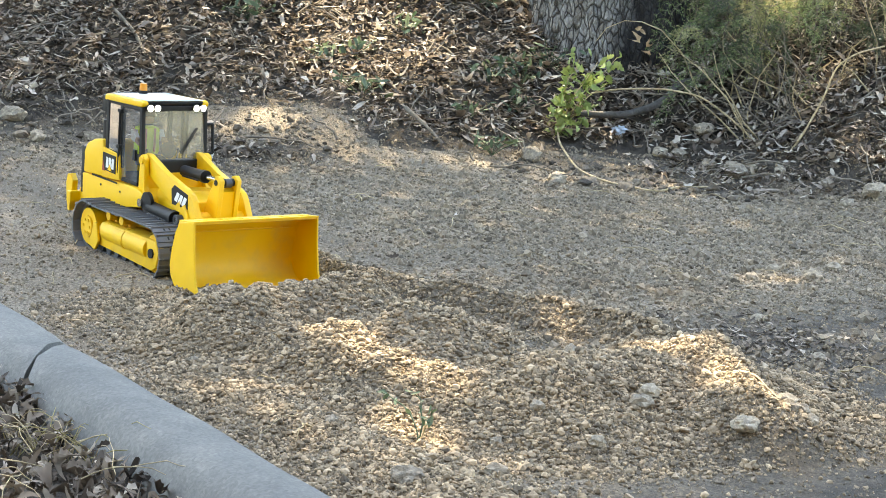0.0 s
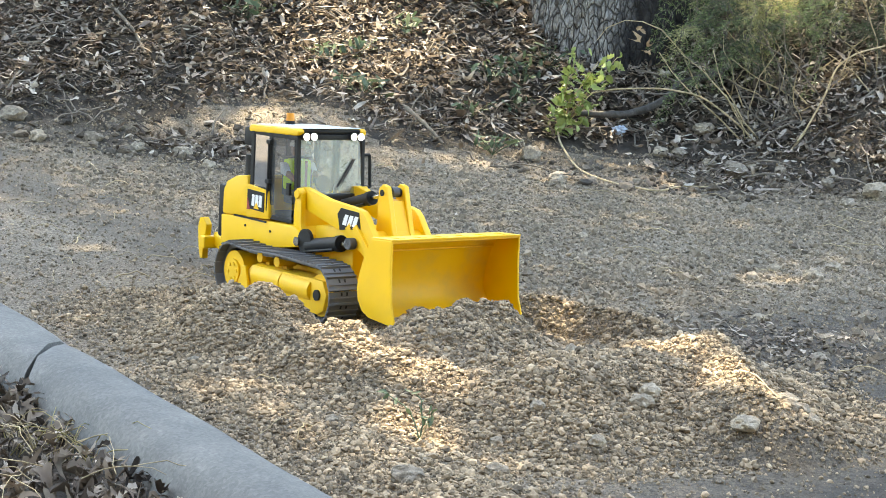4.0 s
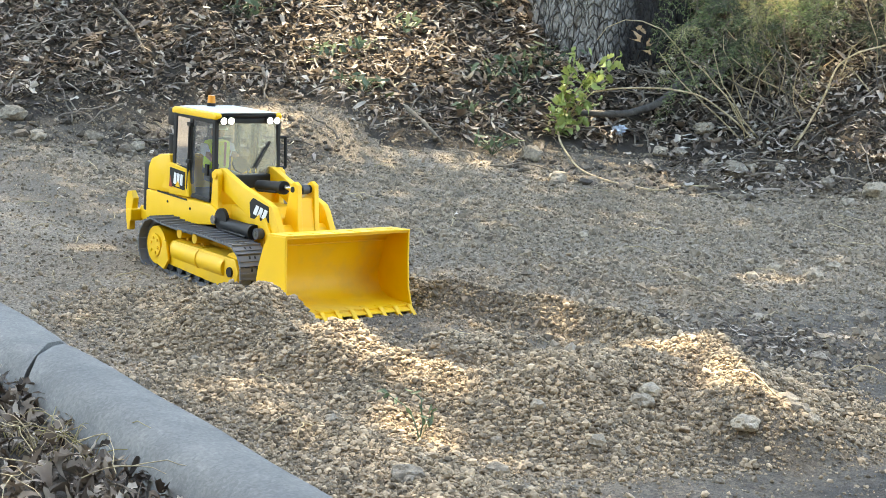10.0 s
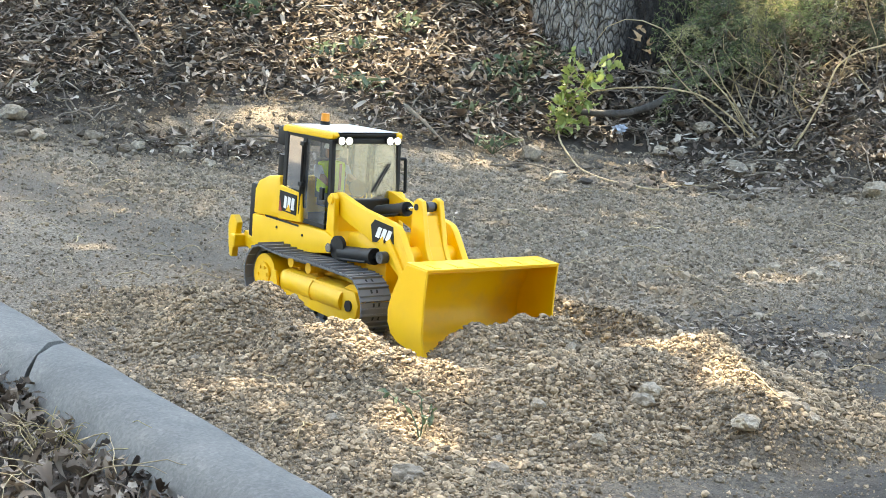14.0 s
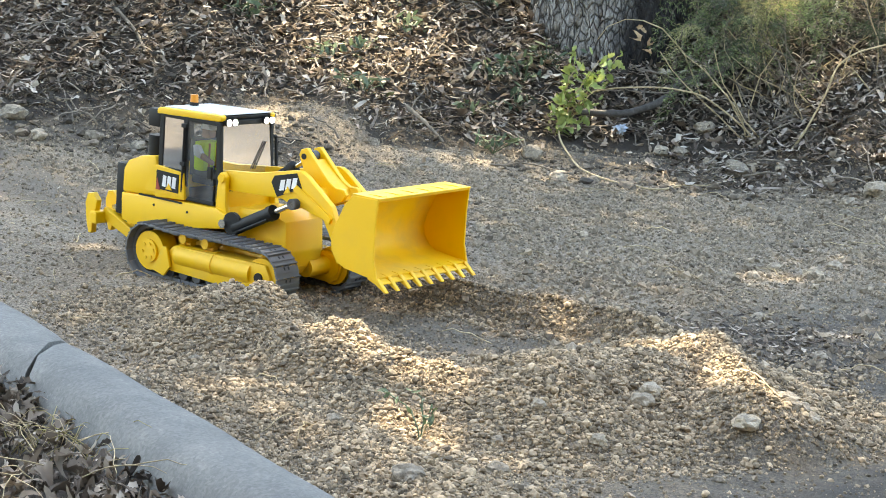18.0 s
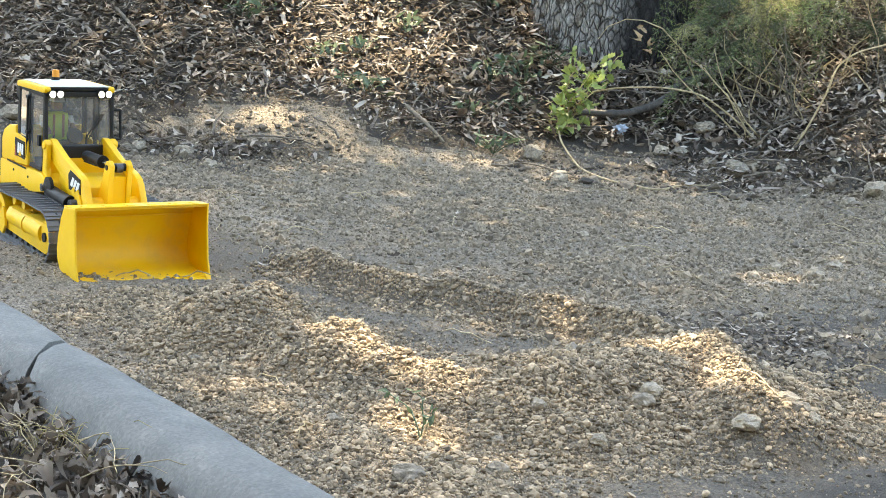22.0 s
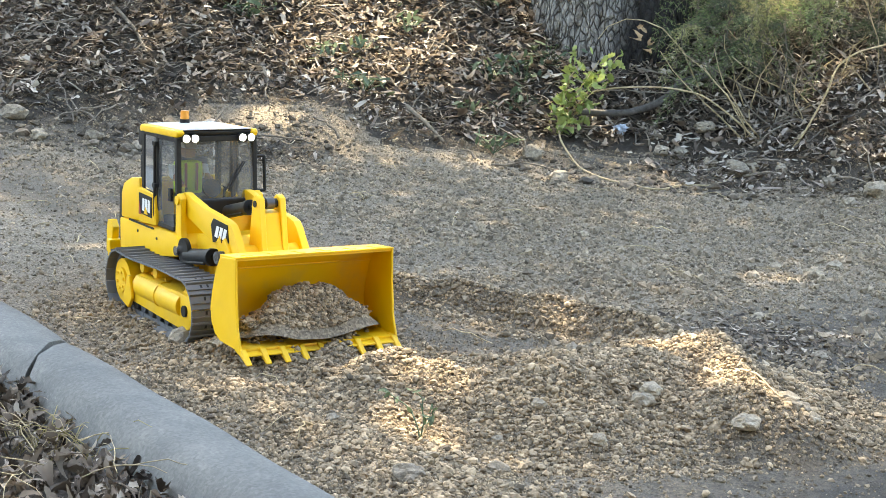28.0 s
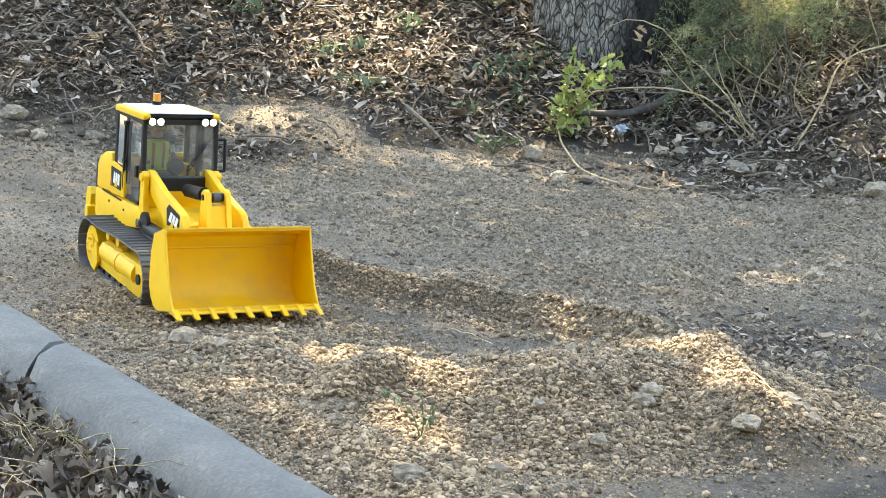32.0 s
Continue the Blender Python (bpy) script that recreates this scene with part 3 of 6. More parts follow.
def ripper():
    for side in (-1, 1):
        part("ripper_arm", prism([(-2.05, 0.30), (-2.05, 0.50), (-2.92, 0.86), (-3.02, 0.66)], 0.36 * side - 0.05, 0.36 * side + 0.05, 0.02), YELLOW, loader)
        part("ripper_cylinder", rod((-2.2, 0.22 * side, 0.74), (-2.75, 0.22 * side, 0.86), 0.08, 12), BLACK, loader, smooth=40)
        part("cylinder_end", rod((-2.78, 0.13 * side, 0.87), (-2.78, 0.31 * side, 0.87), 0.05, 10), STEEL, loader, smooth=40)
    beam = part("ripper_beam", box(-3.08, -2.90, -0.62, 0.62, 0.56, 0.78, 0.03), YELLOW, loader)
    for y in (-0.48, 0.0, 0.48):
        bm = prism([(-2.98, 0.98), (-3.10, 1.10), (-3.22, 1.08), (-3.28, 0.9), (-3.24, 0.56), (-3.18, 0.36), (-3.10, 0.36), (-3.08, 0.58), (-3.02, 0.74)], y - 0.06, y + 0.06, 0.015)
        part("ripper_shank", bm, YELLOW, beam)


def track_frame(side):
    y0, y1 = 0.70 * side, 1.10 * side
    outer = 1.12 * side
    bm = prism([(-0.72, 0.22), (1.50, 0.16), (1.66, 0.24), (1.74, 0.50), (1.62, 0.70), (1.20, 0.70), (-0.45, 0.66), (-0.66, 0.50)], y0, y1, 0.03)
    frame_part = part("track_frame", bm, WORN, loader, "dusty yellow track frame", smooth=30)
    part("recoil_cover", rod((-0.40, 0.98 * side, 0.50), (1.30, 0.98 * side, 0.50), 0.19, 20), WORN, frame_part, smooth=40)
    part("cover_band", rod((0.42, 0.98 * side, 0.50), (0.47, 0.98 * side, 0.50), 0.205, 20), WORN, frame_part, smooth=40)
    part("frame_guard", prism([(-0.85, 0.18), (-0.60, 0.12), (-0.46, 0.30), (-0.56, 0.62), (-0.66, 0.62), (-0.74, 0.42)], outer, outer + 0.05 * side, 0.01), WORN, frame_part)
    # black disc that paints the dark inside of the idler hole
    part("hole_shade_disc", rod((1.50, outer + 0.012 * side, 0.467), (1.50, outer - 0.03 * side, 0.467), 0.085, 16), BLACK, frame_part)
    for x in (-0.30, 0.22):
        part("carrier_roller", rod((x, 0.72 * side, 0.80), (x, 1.06 * side, 0.80), 0.085, 14), WORN, frame_part, smooth=40)
        part("roller_bracket", box(x - 0.05, x + 0.05, 0.78 * side, 0.9 * side, 0.6, 0.78), WORN, frame_part)
    for k in range(7):
        part("track_roller", rod((-0.55 + 0.31 * k, 0.76 * side, 0.20), (-0.55 + 0.31 * k, 1.06 * side, 0.20), 0.10, 14), DARKSTEEL, frame_part, smooth=40)
    idler = part("idler", rod((1.50, 0.76 * side, 0.46), (1.50, 1.04 * side, 0.46), 0.33, 28), WORN, loader, smooth=40)
    part("hub", rod((1.50, 0.68 * side, 0.46), (1.50, 0.77 * side, 0.46), 0.20, 20), YELLOW, idler, smooth=40)
    bm = bmesh.new()
    add_rod(bm, (0, -0.20, 0), (0, 0.14, 0), 0.335, 28)
    add_rod(bm, (0, 0.14, 0), (0, 0.18, 0), 0.20, 20)
    for k in range(6):
        a = k * math.pi / 3
        add_rod(bm, (0.13 * math.cos(a), 0.17, 0.13 * math.sin(a)), (0.13 * math.cos(a), 0.20, 0.13 * math.sin(a)), 0.028, 8)
    if side < 0:
        bmesh.ops.scale(bm, vec=(1, -1, 1), verts=bm.verts)
    sp = part("sprocket", bm, YELLOW, loader, "yellow drive sprocket with a bolted hub", smooth=40)
    sp.location = (-1.03 * U, 0.95 * side * U, 0.46 * U)
    return sp


TR, TXR, TXF, TZ = 0.455, -1.03, 1.50, 0.475
LOOP = 2 * (TXF - TXR) + 2 * math.pi * TR
SHOES = 40


def on_track(d):
    """Place and turn of the track at the way d round its loop: x, z, angle (radians), model units."""
    d %= LOOP
    L, arc = TXF - TXR, math.pi * TR
    if d < L:                       # along the ground, backwards
        return TXF - d, TZ - TR, 0.0
    d -= L
    if d < arc:                     # up round the sprocket
        a = d / TR
        return TXR - TR * math.sin(a), TZ - TR * math.cos(a), a
    d -= arc
    if d < L:                       # forwards on top, over the carrier rollers
        u = d / L
        return TXR + d, TZ + TR - 0.035 * math.sin(u * math.pi * 2) * (1 - u), math.pi
    a = (d - L) / TR
    return TXF + TR * math.sin(a), TZ + TR * math.cos(a), math.pi + a


def shoe_mesh():
    bm = bmesh.new()
    p = LOOP / SHOES
    add_box(bm, -0.49 * p, 0.49 * p, -0.275, 0.275, -0.02, 0.005)
    add_box(bm, -0.49 * p, -0.36 * p, -0.272, 0.272, -0.048, -0.02)
    add_box(bm, -0.05 * p, 0.06 * p, -0.272, 0.272, -0.040, -0.02)
    me = bpy.data.meshes.new("shoe")
    for y in (-0.05, 0.05):
        add_box(bm, 0.16 * p, 0.44 * p, y - 0.016, y + 0.016, -0.0225, -0.0205)
    bm.faces.ensure_lookup_table()
    for f in bm.faces[18:]:
        f.material_index = 1
    for y in (-0.09, 0.09):
        add_box(bm, -0.46 * p, 0.46 * p, y - 0.03, y + 0.03, 0.005, 0.075)
    bmesh.ops.recalc_face_normals(bm, faces=bm.faces)
    bm.to_mesh(me)
    bm.free()
    me.materials.append(TRACK), me.materials.append(BLACK)
    return me


def shoe_pose(d):
    x, z, a = on_track(d)
    return Matrix.Translation((x * U, 0, z * U)) @ pose(0, 0, 0, 0, math.degrees(a), 0)


shoe_data = shoe_mesh()
shoes = {}


def make_track(side):
    base = new("track")
    base.parent = loader
    base.location = (0, 0.925 * side * U, 0)
    tagged(base, "dusty grey track of ribbed shoes")
    row = []
    for k in range(SHOES):
        ob = new("shoe", shoe_data)
        ob.parent = base
        ob.matrix_basis = shoe_pose(k * LOOP / SHOES)
        row.append(ob)
    shoes[side] = row


def make_boom():
    """Both arms and their cross tube, drawn about the boom pivot."""
    outline = [(-0.13, -0.06), (-0.10, 0.10), (0.02, 0.14), (0.7, 0.20), (1.50, 0.36), (1.66, 0.37), (1.78, 0.32), (2.36, -0.10), (2.53, -0.46), (2.70, -0.80), (2.71, -0.97), (2.55, -1.0), (2.38, -0.62), (2.20, -0.34), (1.70, -0.22), (1.58, -0.27), (1.46, -0.20), (1.30, -0.14), (0.05, -0.19), (-0.08, -0.16)]
    bm = bmesh.new()
    add_rod(bm, (1.87, -0.5, -0.04), (1.87, 0.5, -0.04), 0.15, 20)
    boom = part("boom", bm, YELLOW, loader, "yellow lift arms with a cross tube", smooth=40)
    for side in (-1, 1):
        part("arm_plate", prism(outline, 0.44 * side, 0.56 * side, 0.02), YELLOW, boom, smooth=30)
        part("arm_step", prism([(1.55, 0.05), (2.35, -0.38), (2.40, -0.28), (1.62, 0.14)], 0.56 * side, 0.60 * side, 0.008), YELLOW, boom)
        part("arm_pin", rod((1.62, 0.54 * side, -0.17), (1.62, 0.69 * side, -0.17), 0.05, 12), STEEL, boom, smooth=40)
        plate = lambda pts, a, b, m, n: part(n, prism(pts, a, b), m, boom)
        y = 0.562 * side
        plate([(1.06, 0.10), (1.20, -0.12), (1.72, 0.10), (1.60, 0.33), (1.12, 0.22)], y, y + 0.01 * side, BLACK, "name_plate")
        for k in range(3):
            x = 1.24 + 0.13 * k
            plate([(x, -0.01 + 0.035 * k), (x + 0.10, 0.01 + 0.035 * k), (x + 0.12, 0.19 + 0.035 * k), (x + 0.03, 0.17 + 0.035 * k)], y + 0.01 * side, y + 0.016 * side, WHITE, "mark")
        plate([(1.34, -0.05), (1.50, -0.01), (1.43, 0.09)], y + 0.016 * side, y + 0.022 * side, YELLOW, "wedge")
    return boom


def make_bucket():
    """The bucket, drawn level about its hinge."""
    skin = [(1.22, 0.09), (0.60, 0.11), (0.42, 0.18), (0.30, 0.32), (0.26, 0.50), (0.30, 0.72), (0.42, 1.06), (0.56, 1.27), (1.04, 1.315)]
    bm = bmesh.new()
    W = 1.17
    rows = [[bm.verts.new((x * U, y * U, z * U)) for x, z in skin] for y in (-W, W)]
    for k in range(len(skin) - 1):
        bm.faces.new((rows[0][k], rows[1][k], rows[1][k + 1], rows[0][k + 1]))
    bmesh.ops.recalc_face_normals(bm, faces=bm.faces)
    bmesh.ops.solidify(bm, geom=bm.faces[:], thickness=0.03 * U)
    bucket = part("bucket", bm, WORN, loader, "wide yellow bucket with teeth, scuffed inside", smooth=35)
    side_plate = skin[:-1] + [(1.06, 1.325), (1.08, 0.9), (1.14, 0.4), (1.27, 0.07)]
    for side in (-1, 1):
        part("side_plate", prism(side_plate, W * side, (W + 0.035) * side, 0.008, 1), YELLOW, bucket)
    part("spill_guard", prism([(0.55, 1.265), (1.07, 1.312), (1.075, 1.344), (0.55, 1.30)], -W - 0.03, W + 0.03, 0.008), YELLOW, bucket)
    for k in range(6):
        y = -0.98 + 0.392 * k
        part("gusset", prism([(0.60, 1.298), (1.03, 1.335), (1.01, 1.351), (0.90, 1.347)], y - 0.055, y + 0.055, 0.006, 1), YELLOW, bucket)
    part("inner_lip", prism([(0.46, 1.055), (0.50, 1.07), (0.50, 1.085), (0.46, 1.08)], -W + 0.01, W - 0.01), WORN, bucket)
    part("cutting_edge", prism([(1.06, 0.07), (1.32, 0.03), (1.32, 0.055), (1.08, 0.125)], -W - 0.02, W + 0.02, 0.006, 1), WORN, bucket)
    for k in range(9):
        y = -1.15 + 0.2875 * k
        part("tooth", prism([(1.08, 0.135), (1.24, 0.125), (1.47, -0.045), (1.44, -0.06), (1.22, 0.03), (1.10, 0.06)], y - 0.042, y + 0.042, 0.010, 1), WORN, bucket)
    for y in (-0.5, 0.5, -0.15, 0.15):
        part("hinge_lug", prism([(-0.10, -0.10), (0.22, 0.10), (0.25, 0.50), (0.22, 0.62), (0.10, 0.50), (-0.10, 0.12)], y - 0.04, y + 0.04, 0.015), YELLOW, bucket)
    return bucket


def make_lever():
    """The tilt lever: its pin lies on +x at 0.746."""
    bm = bmesh.new()
    add_rod(bm, (0, -0.24, 0), (0, 0.24, 0), 0.12, 18)
    lever = part("tilt_lever", bm, YELLOW, loader, "yellow tilt lever", smooth=40)
    for side in (-1, 1):
        pts = [(0.84, -0.10), (0.88, 0.02), (0.82, 0.11), (0.68, 0.13), (0.12, 0.20), (-0.15, 0.12), (-0.25, -0.32), (-0.20, -0.46), (-0.10, -0.46), (0.0, -0.32), (0.16, -0.24)]
        part("lever_plate", prism(pts, 0.12 * side, 0.21 * side, 0.01, 1), YELLOW, lever, smooth=30)
        part("lever_eye", rod((0.746, 0.20 * side, 0.02), (0.746, 0.225 * side, 0.02), 0.05, 12), BLACK, lever, smooth=40)
    part("lever_face", prism([(0.64, 0.115), (0.10, 0.185), (-0.13, 0.11), (-0.22, -0.28), (-0.04, -0.31), (0.16, -0.22), (0.62, -0.09)], -0.13, 0.13), YELLOW, lever)
    part("lever_pin", rod((0.746, -0.12, 0.02), (0.746, 0.12, 0.02), 0.07, 12), BLACK, lever, smooth=40)
    return lever


def make_cylinder(length, r, reach):
    """A hydraulic cylinder: barrel from its base along +x; rod from its far eye along -x."""
    barrel = part("cylinder_barrel", rod((0, 0, 0), (length, 0, 0), r, 18), BLACK, loader, "black cylinder barrel", smooth=40)
    part("collar", rod((length - 0.10, 0, 0), (length, 0, 0), r * 1.14, 18), BLACK, barrel, smooth=40)
    part("oil_pipe", rod((0.1, -r * 0.8, -r * 0.75), (length - 0.12, -r * 0.8, -r * 0.75), r * 0.2, 8), BLACK, barrel, smooth=40)
    arm = part("cylinder_rod", rod((-reach, 0, 0), (0, 0, 0), r * 0.42, 12), STEEL, loader, "bright steel rod", smooth=40)
    part("rod_eye", rod((0, -0.06, 0), (0, 0.06, 0), r * 0.8, 14), DARKSTEEL, arm, smooth=40)
    return barrel, arm


hull(), cab(), ripper()
sprockets = {side: track_frame(side) for side in (-1, 1)}
make_track(-1), make_track(1)
boom, bucket, lever = make_boom(), make_bucket(), make_lever()
tilt_cylinder = make_cylinder(0.80, 0.10, 0.8)
lift_cylinders = {side: make_cylinder(0.92, 0.115, 0.7) for side in (-1, 1)}


def make_figure():
    """The little driver: one plain mesh of blocks."""
    bm = bmesh.new()
    c, last = -0.16, 0

    def tint(index):
        nonlocal last
        bm.faces.ensure_lookup_table()
        for f in bm.faces[last:]:
            f.material_index = index
        last = len(bm.faces)

    add_box(bm, -0.82, -0.56, c - 0.21, c + 0.21, 1.84, 2.36, 0.07)
    tint(0)
    for y in (c - 0.11, c + 0.07):
        add_box(bm, -0.60, -0.545, y, y + 0.045, 1.90, 2.33, 0.01, 1)
    tint(2)
    add_box(bm, -0.78, -0.58, c - 0.10, c + 0.10, 2.40, 2.62, 0.07)
    tint(1)
    add_prism(bm, [(-0.80, 2.56), (-0.50, 2.56), (-0.56, 2.60), (-0.62, 2.67), (-0.74, 2.67)], c - 0.11, c + 0.11, 0.02)
    for y in (c - 0.31, c + 0.21):
        add_prism(bm, [(-0.74, 2.30), (-0.64, 2.30), (-0.54, 2.16), (-0.58, 2.08), (-0.72, 2.12)], y, y + 0.10, 0.02)
    tint(3)
    for y in (c - 0.30, c + 0.22):
        add_prism(bm, [(-0.56, 2.18), (-0.28, 2.06), (-0.30, 2.0), (-0.58, 2.08)], y, y + 0.08, 0.02)
    tint(1)
    for y in (c - 0.19, c + 0.03):
        add_box(bm, -0.80, -0.24, y, y + 0.16, 1.74, 1.86, 0.04)
    tint(4)
    return tagged(part("toy_figure", bm, [LIME, SKIN, ORANGE, WHITE, SEAT], None, smooth=40), "small plastic toy driver figure in a lime vest", "doll")


figure = make_figure()

# ---- loose stones, leaves and plants ----
rng = np.random.default_rng(7)
ICO = None


def ico():
    """A twelve-cornered stone blank: corners and triangles."""
    g = (1 + 5 ** 0.5) / 2
    v = np.array([(-1, g, 0), (1, g, 0), (-1, -g, 0), (1, -g, 0), (0, -1, g), (0, 1, g), (0, -1, -g), (0, 1, -g), (g, 0, -1), (g, 0, 1), (-g, 0, -1), (-g, 0, 1)], float)
    f = "0 11 5 0 5 1 0 1 7 0 7 10 0 10 11 1 5 9 5 11 4 11 10 2 10 7 6 7 1 8 3 9 4 3 4 2 3 2 6 3 6 8 3 8 9 4 9 5 2 4 11 6 2 10 8 6 7 9 8 1"
    return v / np.linalg.norm(v[0]), np.array([int(k) for k in f.split()]).reshape(-1, 3)


def turns(n, r):
    """n random rotation matrices."""
    q = r.normal(size=(n, 4))
    q /= np.linalg.norm(q, axis=1)[:, None]
    w, x, y, z = q.T
    return np.stack([1 - 2 * (y * y + z * z), 2 * (x * y - z * w), 2 * (x * z + y * w), 2 * (x * y + z * w), 1 - 2 * (x * x + z * z), 2 * (y * z - x * w),
                     2 * (x * z - y * w), 2 * (y * z + x * w), 1 - 2 * (x * x + y * y)], -1).reshape(n, 3, 3)


def stones(places, sizes, r, squash=0.75):
    """Angular stones at places (n, 3) of radius sizes: corners and triangles of one mesh."""
    v, f = ico()
    n = len(places)
    p = v[None] * (1 + r.uniform(-0.30, 0.24, (n, 12, 1))) * (1 + r.uniform(-0.36, 0.36, (n, 1, 3)))
    p = np.einsum("nij,nkj->nki", turns(n, r), p)
    p[:, :, 2] *= squash
    p = p * np.asarray(sizes)[:, None, None] + np.asarray(places)[:, None, :]
    return p.reshape(-1, 3), (f[None] + 12 * np.arange(n)[:, None, None]).reshape(-1, 3)


def in_view(x, y, margin=0.12):
    return np.abs(x) < 0.275 * y + margin


def loose(x, y):
    """How thick the loose gravel lies (0 to 1)."""
    s, n = tangent(x, y)
    r = ridge(s, n, -2.30, 1.30, -1.56, 1.30, 0.24, 1.3, 0.16)
    r = np.maximum(r, ridge(s, n, -2.50, 1.65, -1.76, 1.82, 0.10, 1.4))
    r = np.maximum(r, ridge(s, n, -1.58, 1.38, -1.50, 1.78, 0.26, 1.5, 0.18))
    r = np.maximum(r, ridge(s, n, -1.62, 1.86, -1.42, 1.76, 0.16, 1.2))
    r = np.maximum(r, ridge(s, n, -1.3, 2.15, -1.55, 2.6, 0.22, 0.7, 0.2))
    r = np.maximum(r, ridge(s, n, -1.9, 1.10, -1.2, 1.10, 0.16, 0.75))
    r = np.clip(r, 0, 1)
    return r


def grit_stones(places, sizes, r):
    """Six-cornered grit, cheaper than stones."""
    v = np.array([(1, 0, 0), (-1, 0, 0), (0, 1, 0), (0, -1, 0), (0, 0, 1), (0, 0, -1)], float)
    f = np.array([(0, 2, 4), (2, 1, 4), (1, 3, 4), (3, 0, 4), (2, 0, 5), (1, 2, 5), (3, 1, 5), (0, 3, 5)])
    n = len(places)
    p = v[None] * r.uniform(0.85, 1.15, (n, 6, 1)) * r.uniform(0.75, 1.25, (n, 1, 3))
    p = np.einsum("nij,nkj->nki", turns(n, r), p) * np.asarray(sizes)[:, None, None] + np.asarray(places)[:, None, :]
    return p.reshape(-1, 3), (f[None] + 6 * np.arange(n)[:, None, None]).reshape(-1, 3)


def kerb_edge(s):
    """Where the far side of the kerb meets the dirt, across the path."""
    return 0.995 - 0.055 * (s + 1.8)


def scatter_gravel():
    """Loose stones on the dug soil, coarse ones rolled to the foot of the slopes; grit on the packed dirt."""
    n = 640000
    y = 1.55 + 3.2 * rng.random(n) ** 1.25
    x = (rng.random(n) * 2 - 1) * (0.275 * y + 0.1)
    s, m = tangent(x, y)
    keep = (rng.random(n) < 0.02 + 0.98 * loose(x, y)) & (m > kerb_edge(s))
    x, y = x[keep][:104000], y[keep][:104000]
    size = np.clip(np.exp(rng.normal(math.log(0.00158), 0.40, len(x))), 0.0008, 0.0044)
    coarse = rng.random(len(x)) < 0.24
    size[coarse] = np.clip(size[coarse] * 1.65, 0.0015, 0.0062)
    z = ground(x, y) + size * rng.uniform(-0.15, 0.75, len(x))
    P = np.stack([x, y, z], -1)
    v, f = stones(P[coarse], size[coarse], rng)
    tagged(from_arrays("gravel", v, f, GRAVEL), "loose angular tan gravel on the dug soil", "gravel", kind="stuff")
    v, f = grit_stones(P[~coarse], size[~coarse] * 1.12, rng)
    tagged(from_arrays("fine_gravel", v, f, GRAVEL), "fine tan gravel between the larger stones", "gravel", kind="stuff")
    n = 112000
    y = 1.55 + 3.2 * rng.random(n) ** 1.1
    x = (rng.random(n) * 2 - 1) * (0.275 * y + 0.1)
    s, m = tangent(x, y)
    damp = np.maximum(smooth01((m - 1.80) / 0.13) * smooth01((s + 2.02) / 0.22), smooth01((s + 1.36) / 0.12))
    packed = smooth01((-2.15 - s) / 0.35) * smooth01((2.1 - m) / 0.3)
    patch = 0.55 + 0.45 * wob(x, y, 6.3, 1.7)
    keep = (m > kerb_edge(s)) & (rng.random(n) > np.maximum(0.75 * damp, 0.6 * packed)) & (rng.random(n) < 0.35 + 0.75 * patch)
    x, y = x[keep], y[keep]
    size = np.clip(np.exp(rng.normal(math.log(0.0011), 0.52, len(x))), 0.0004, 0.0042) * (0.35 + 0.42 * y)
    z = ground(x, y) + size * rng.uniform(-0.3, 0.5, len(x))
    v, f = grit_stones(np.stack([x, y, z], -1), size, rng)
    tagged(from_arrays("grit", v, f, GRIT), "fine grit pressed into the dirt path", "grit", kind="stuff")
    # small clods all over the churned part of the path
    n = 36000
    y = 2.45 + 1.9 * rng.random(n)
    x = (rng.random(n) * 2 - 1) * (0.275 * y + 0.1)
    s, m = tangent(x, y)
    keep = (m > 1.70) & (rng.random(n) < 0.25 + 0.75 * smooth01(0.5 + 0.8 * wob(x, y, 7.7, 0.9)))
    x, y = x[keep], y[keep]
    size = np.clip(np.exp(rng.normal(math.log(0.0031), 0.48, len(x))), 0.0016, 0.012)
    v, f = grit_stones(np.stack([x, y, ground(x, y) + size * 0.2], -1), size, rng)
    tagged(from_arrays("path_clods", v, f, GRIT), "small dry clods strewn over the churned path", "soil clods", kind="stuff")
    # clods of dug soil about the toe of the bank and beside the windrows
    n = 2600
    x, y = rng.uniform(-1.3, 1.3, n), rng.uniform(4.05, 4.62, n)
    left = (x < -0.3) & (np.abs(y - 4.36 - 0.05 * np.sin(9 * x)) < 0.15)
    right = (x > 0.15) & (np.abs(y - 4.5 + 0.10 * x) < 0.16)
    keep = (left | right) & (rng.random(n) < 0.75)
    x, y = x[keep], y[keep]
    size = np.clip(np.exp(rng.normal(math.log(0.0062), 0.5, len(x))), 0.003, 0.020)
    v, f = stones(np.stack([x, y, ground(x, y) + size * 0.25], -1), size, rng)
    tagged(from_arrays("soil_clods", v, f, CLOD), "dark dry clods of soil along the toe of the bank", "soil clods", kind="stuff")


PLAIN = ((0, 0.22, 0.5, 0.78, 1.0), (0.06, 0.75, 1.0, 0.7, 0.03))
LOBED = ((0, 0.10, 0.22, 0.32, 0.45, 0.56, 0.70, 0.82, 0.93, 1.0), (0.05, 0.12, 0.50, 0.36, 0.92, 0.60, 1.0, 0.66, 0.62, 0.08))


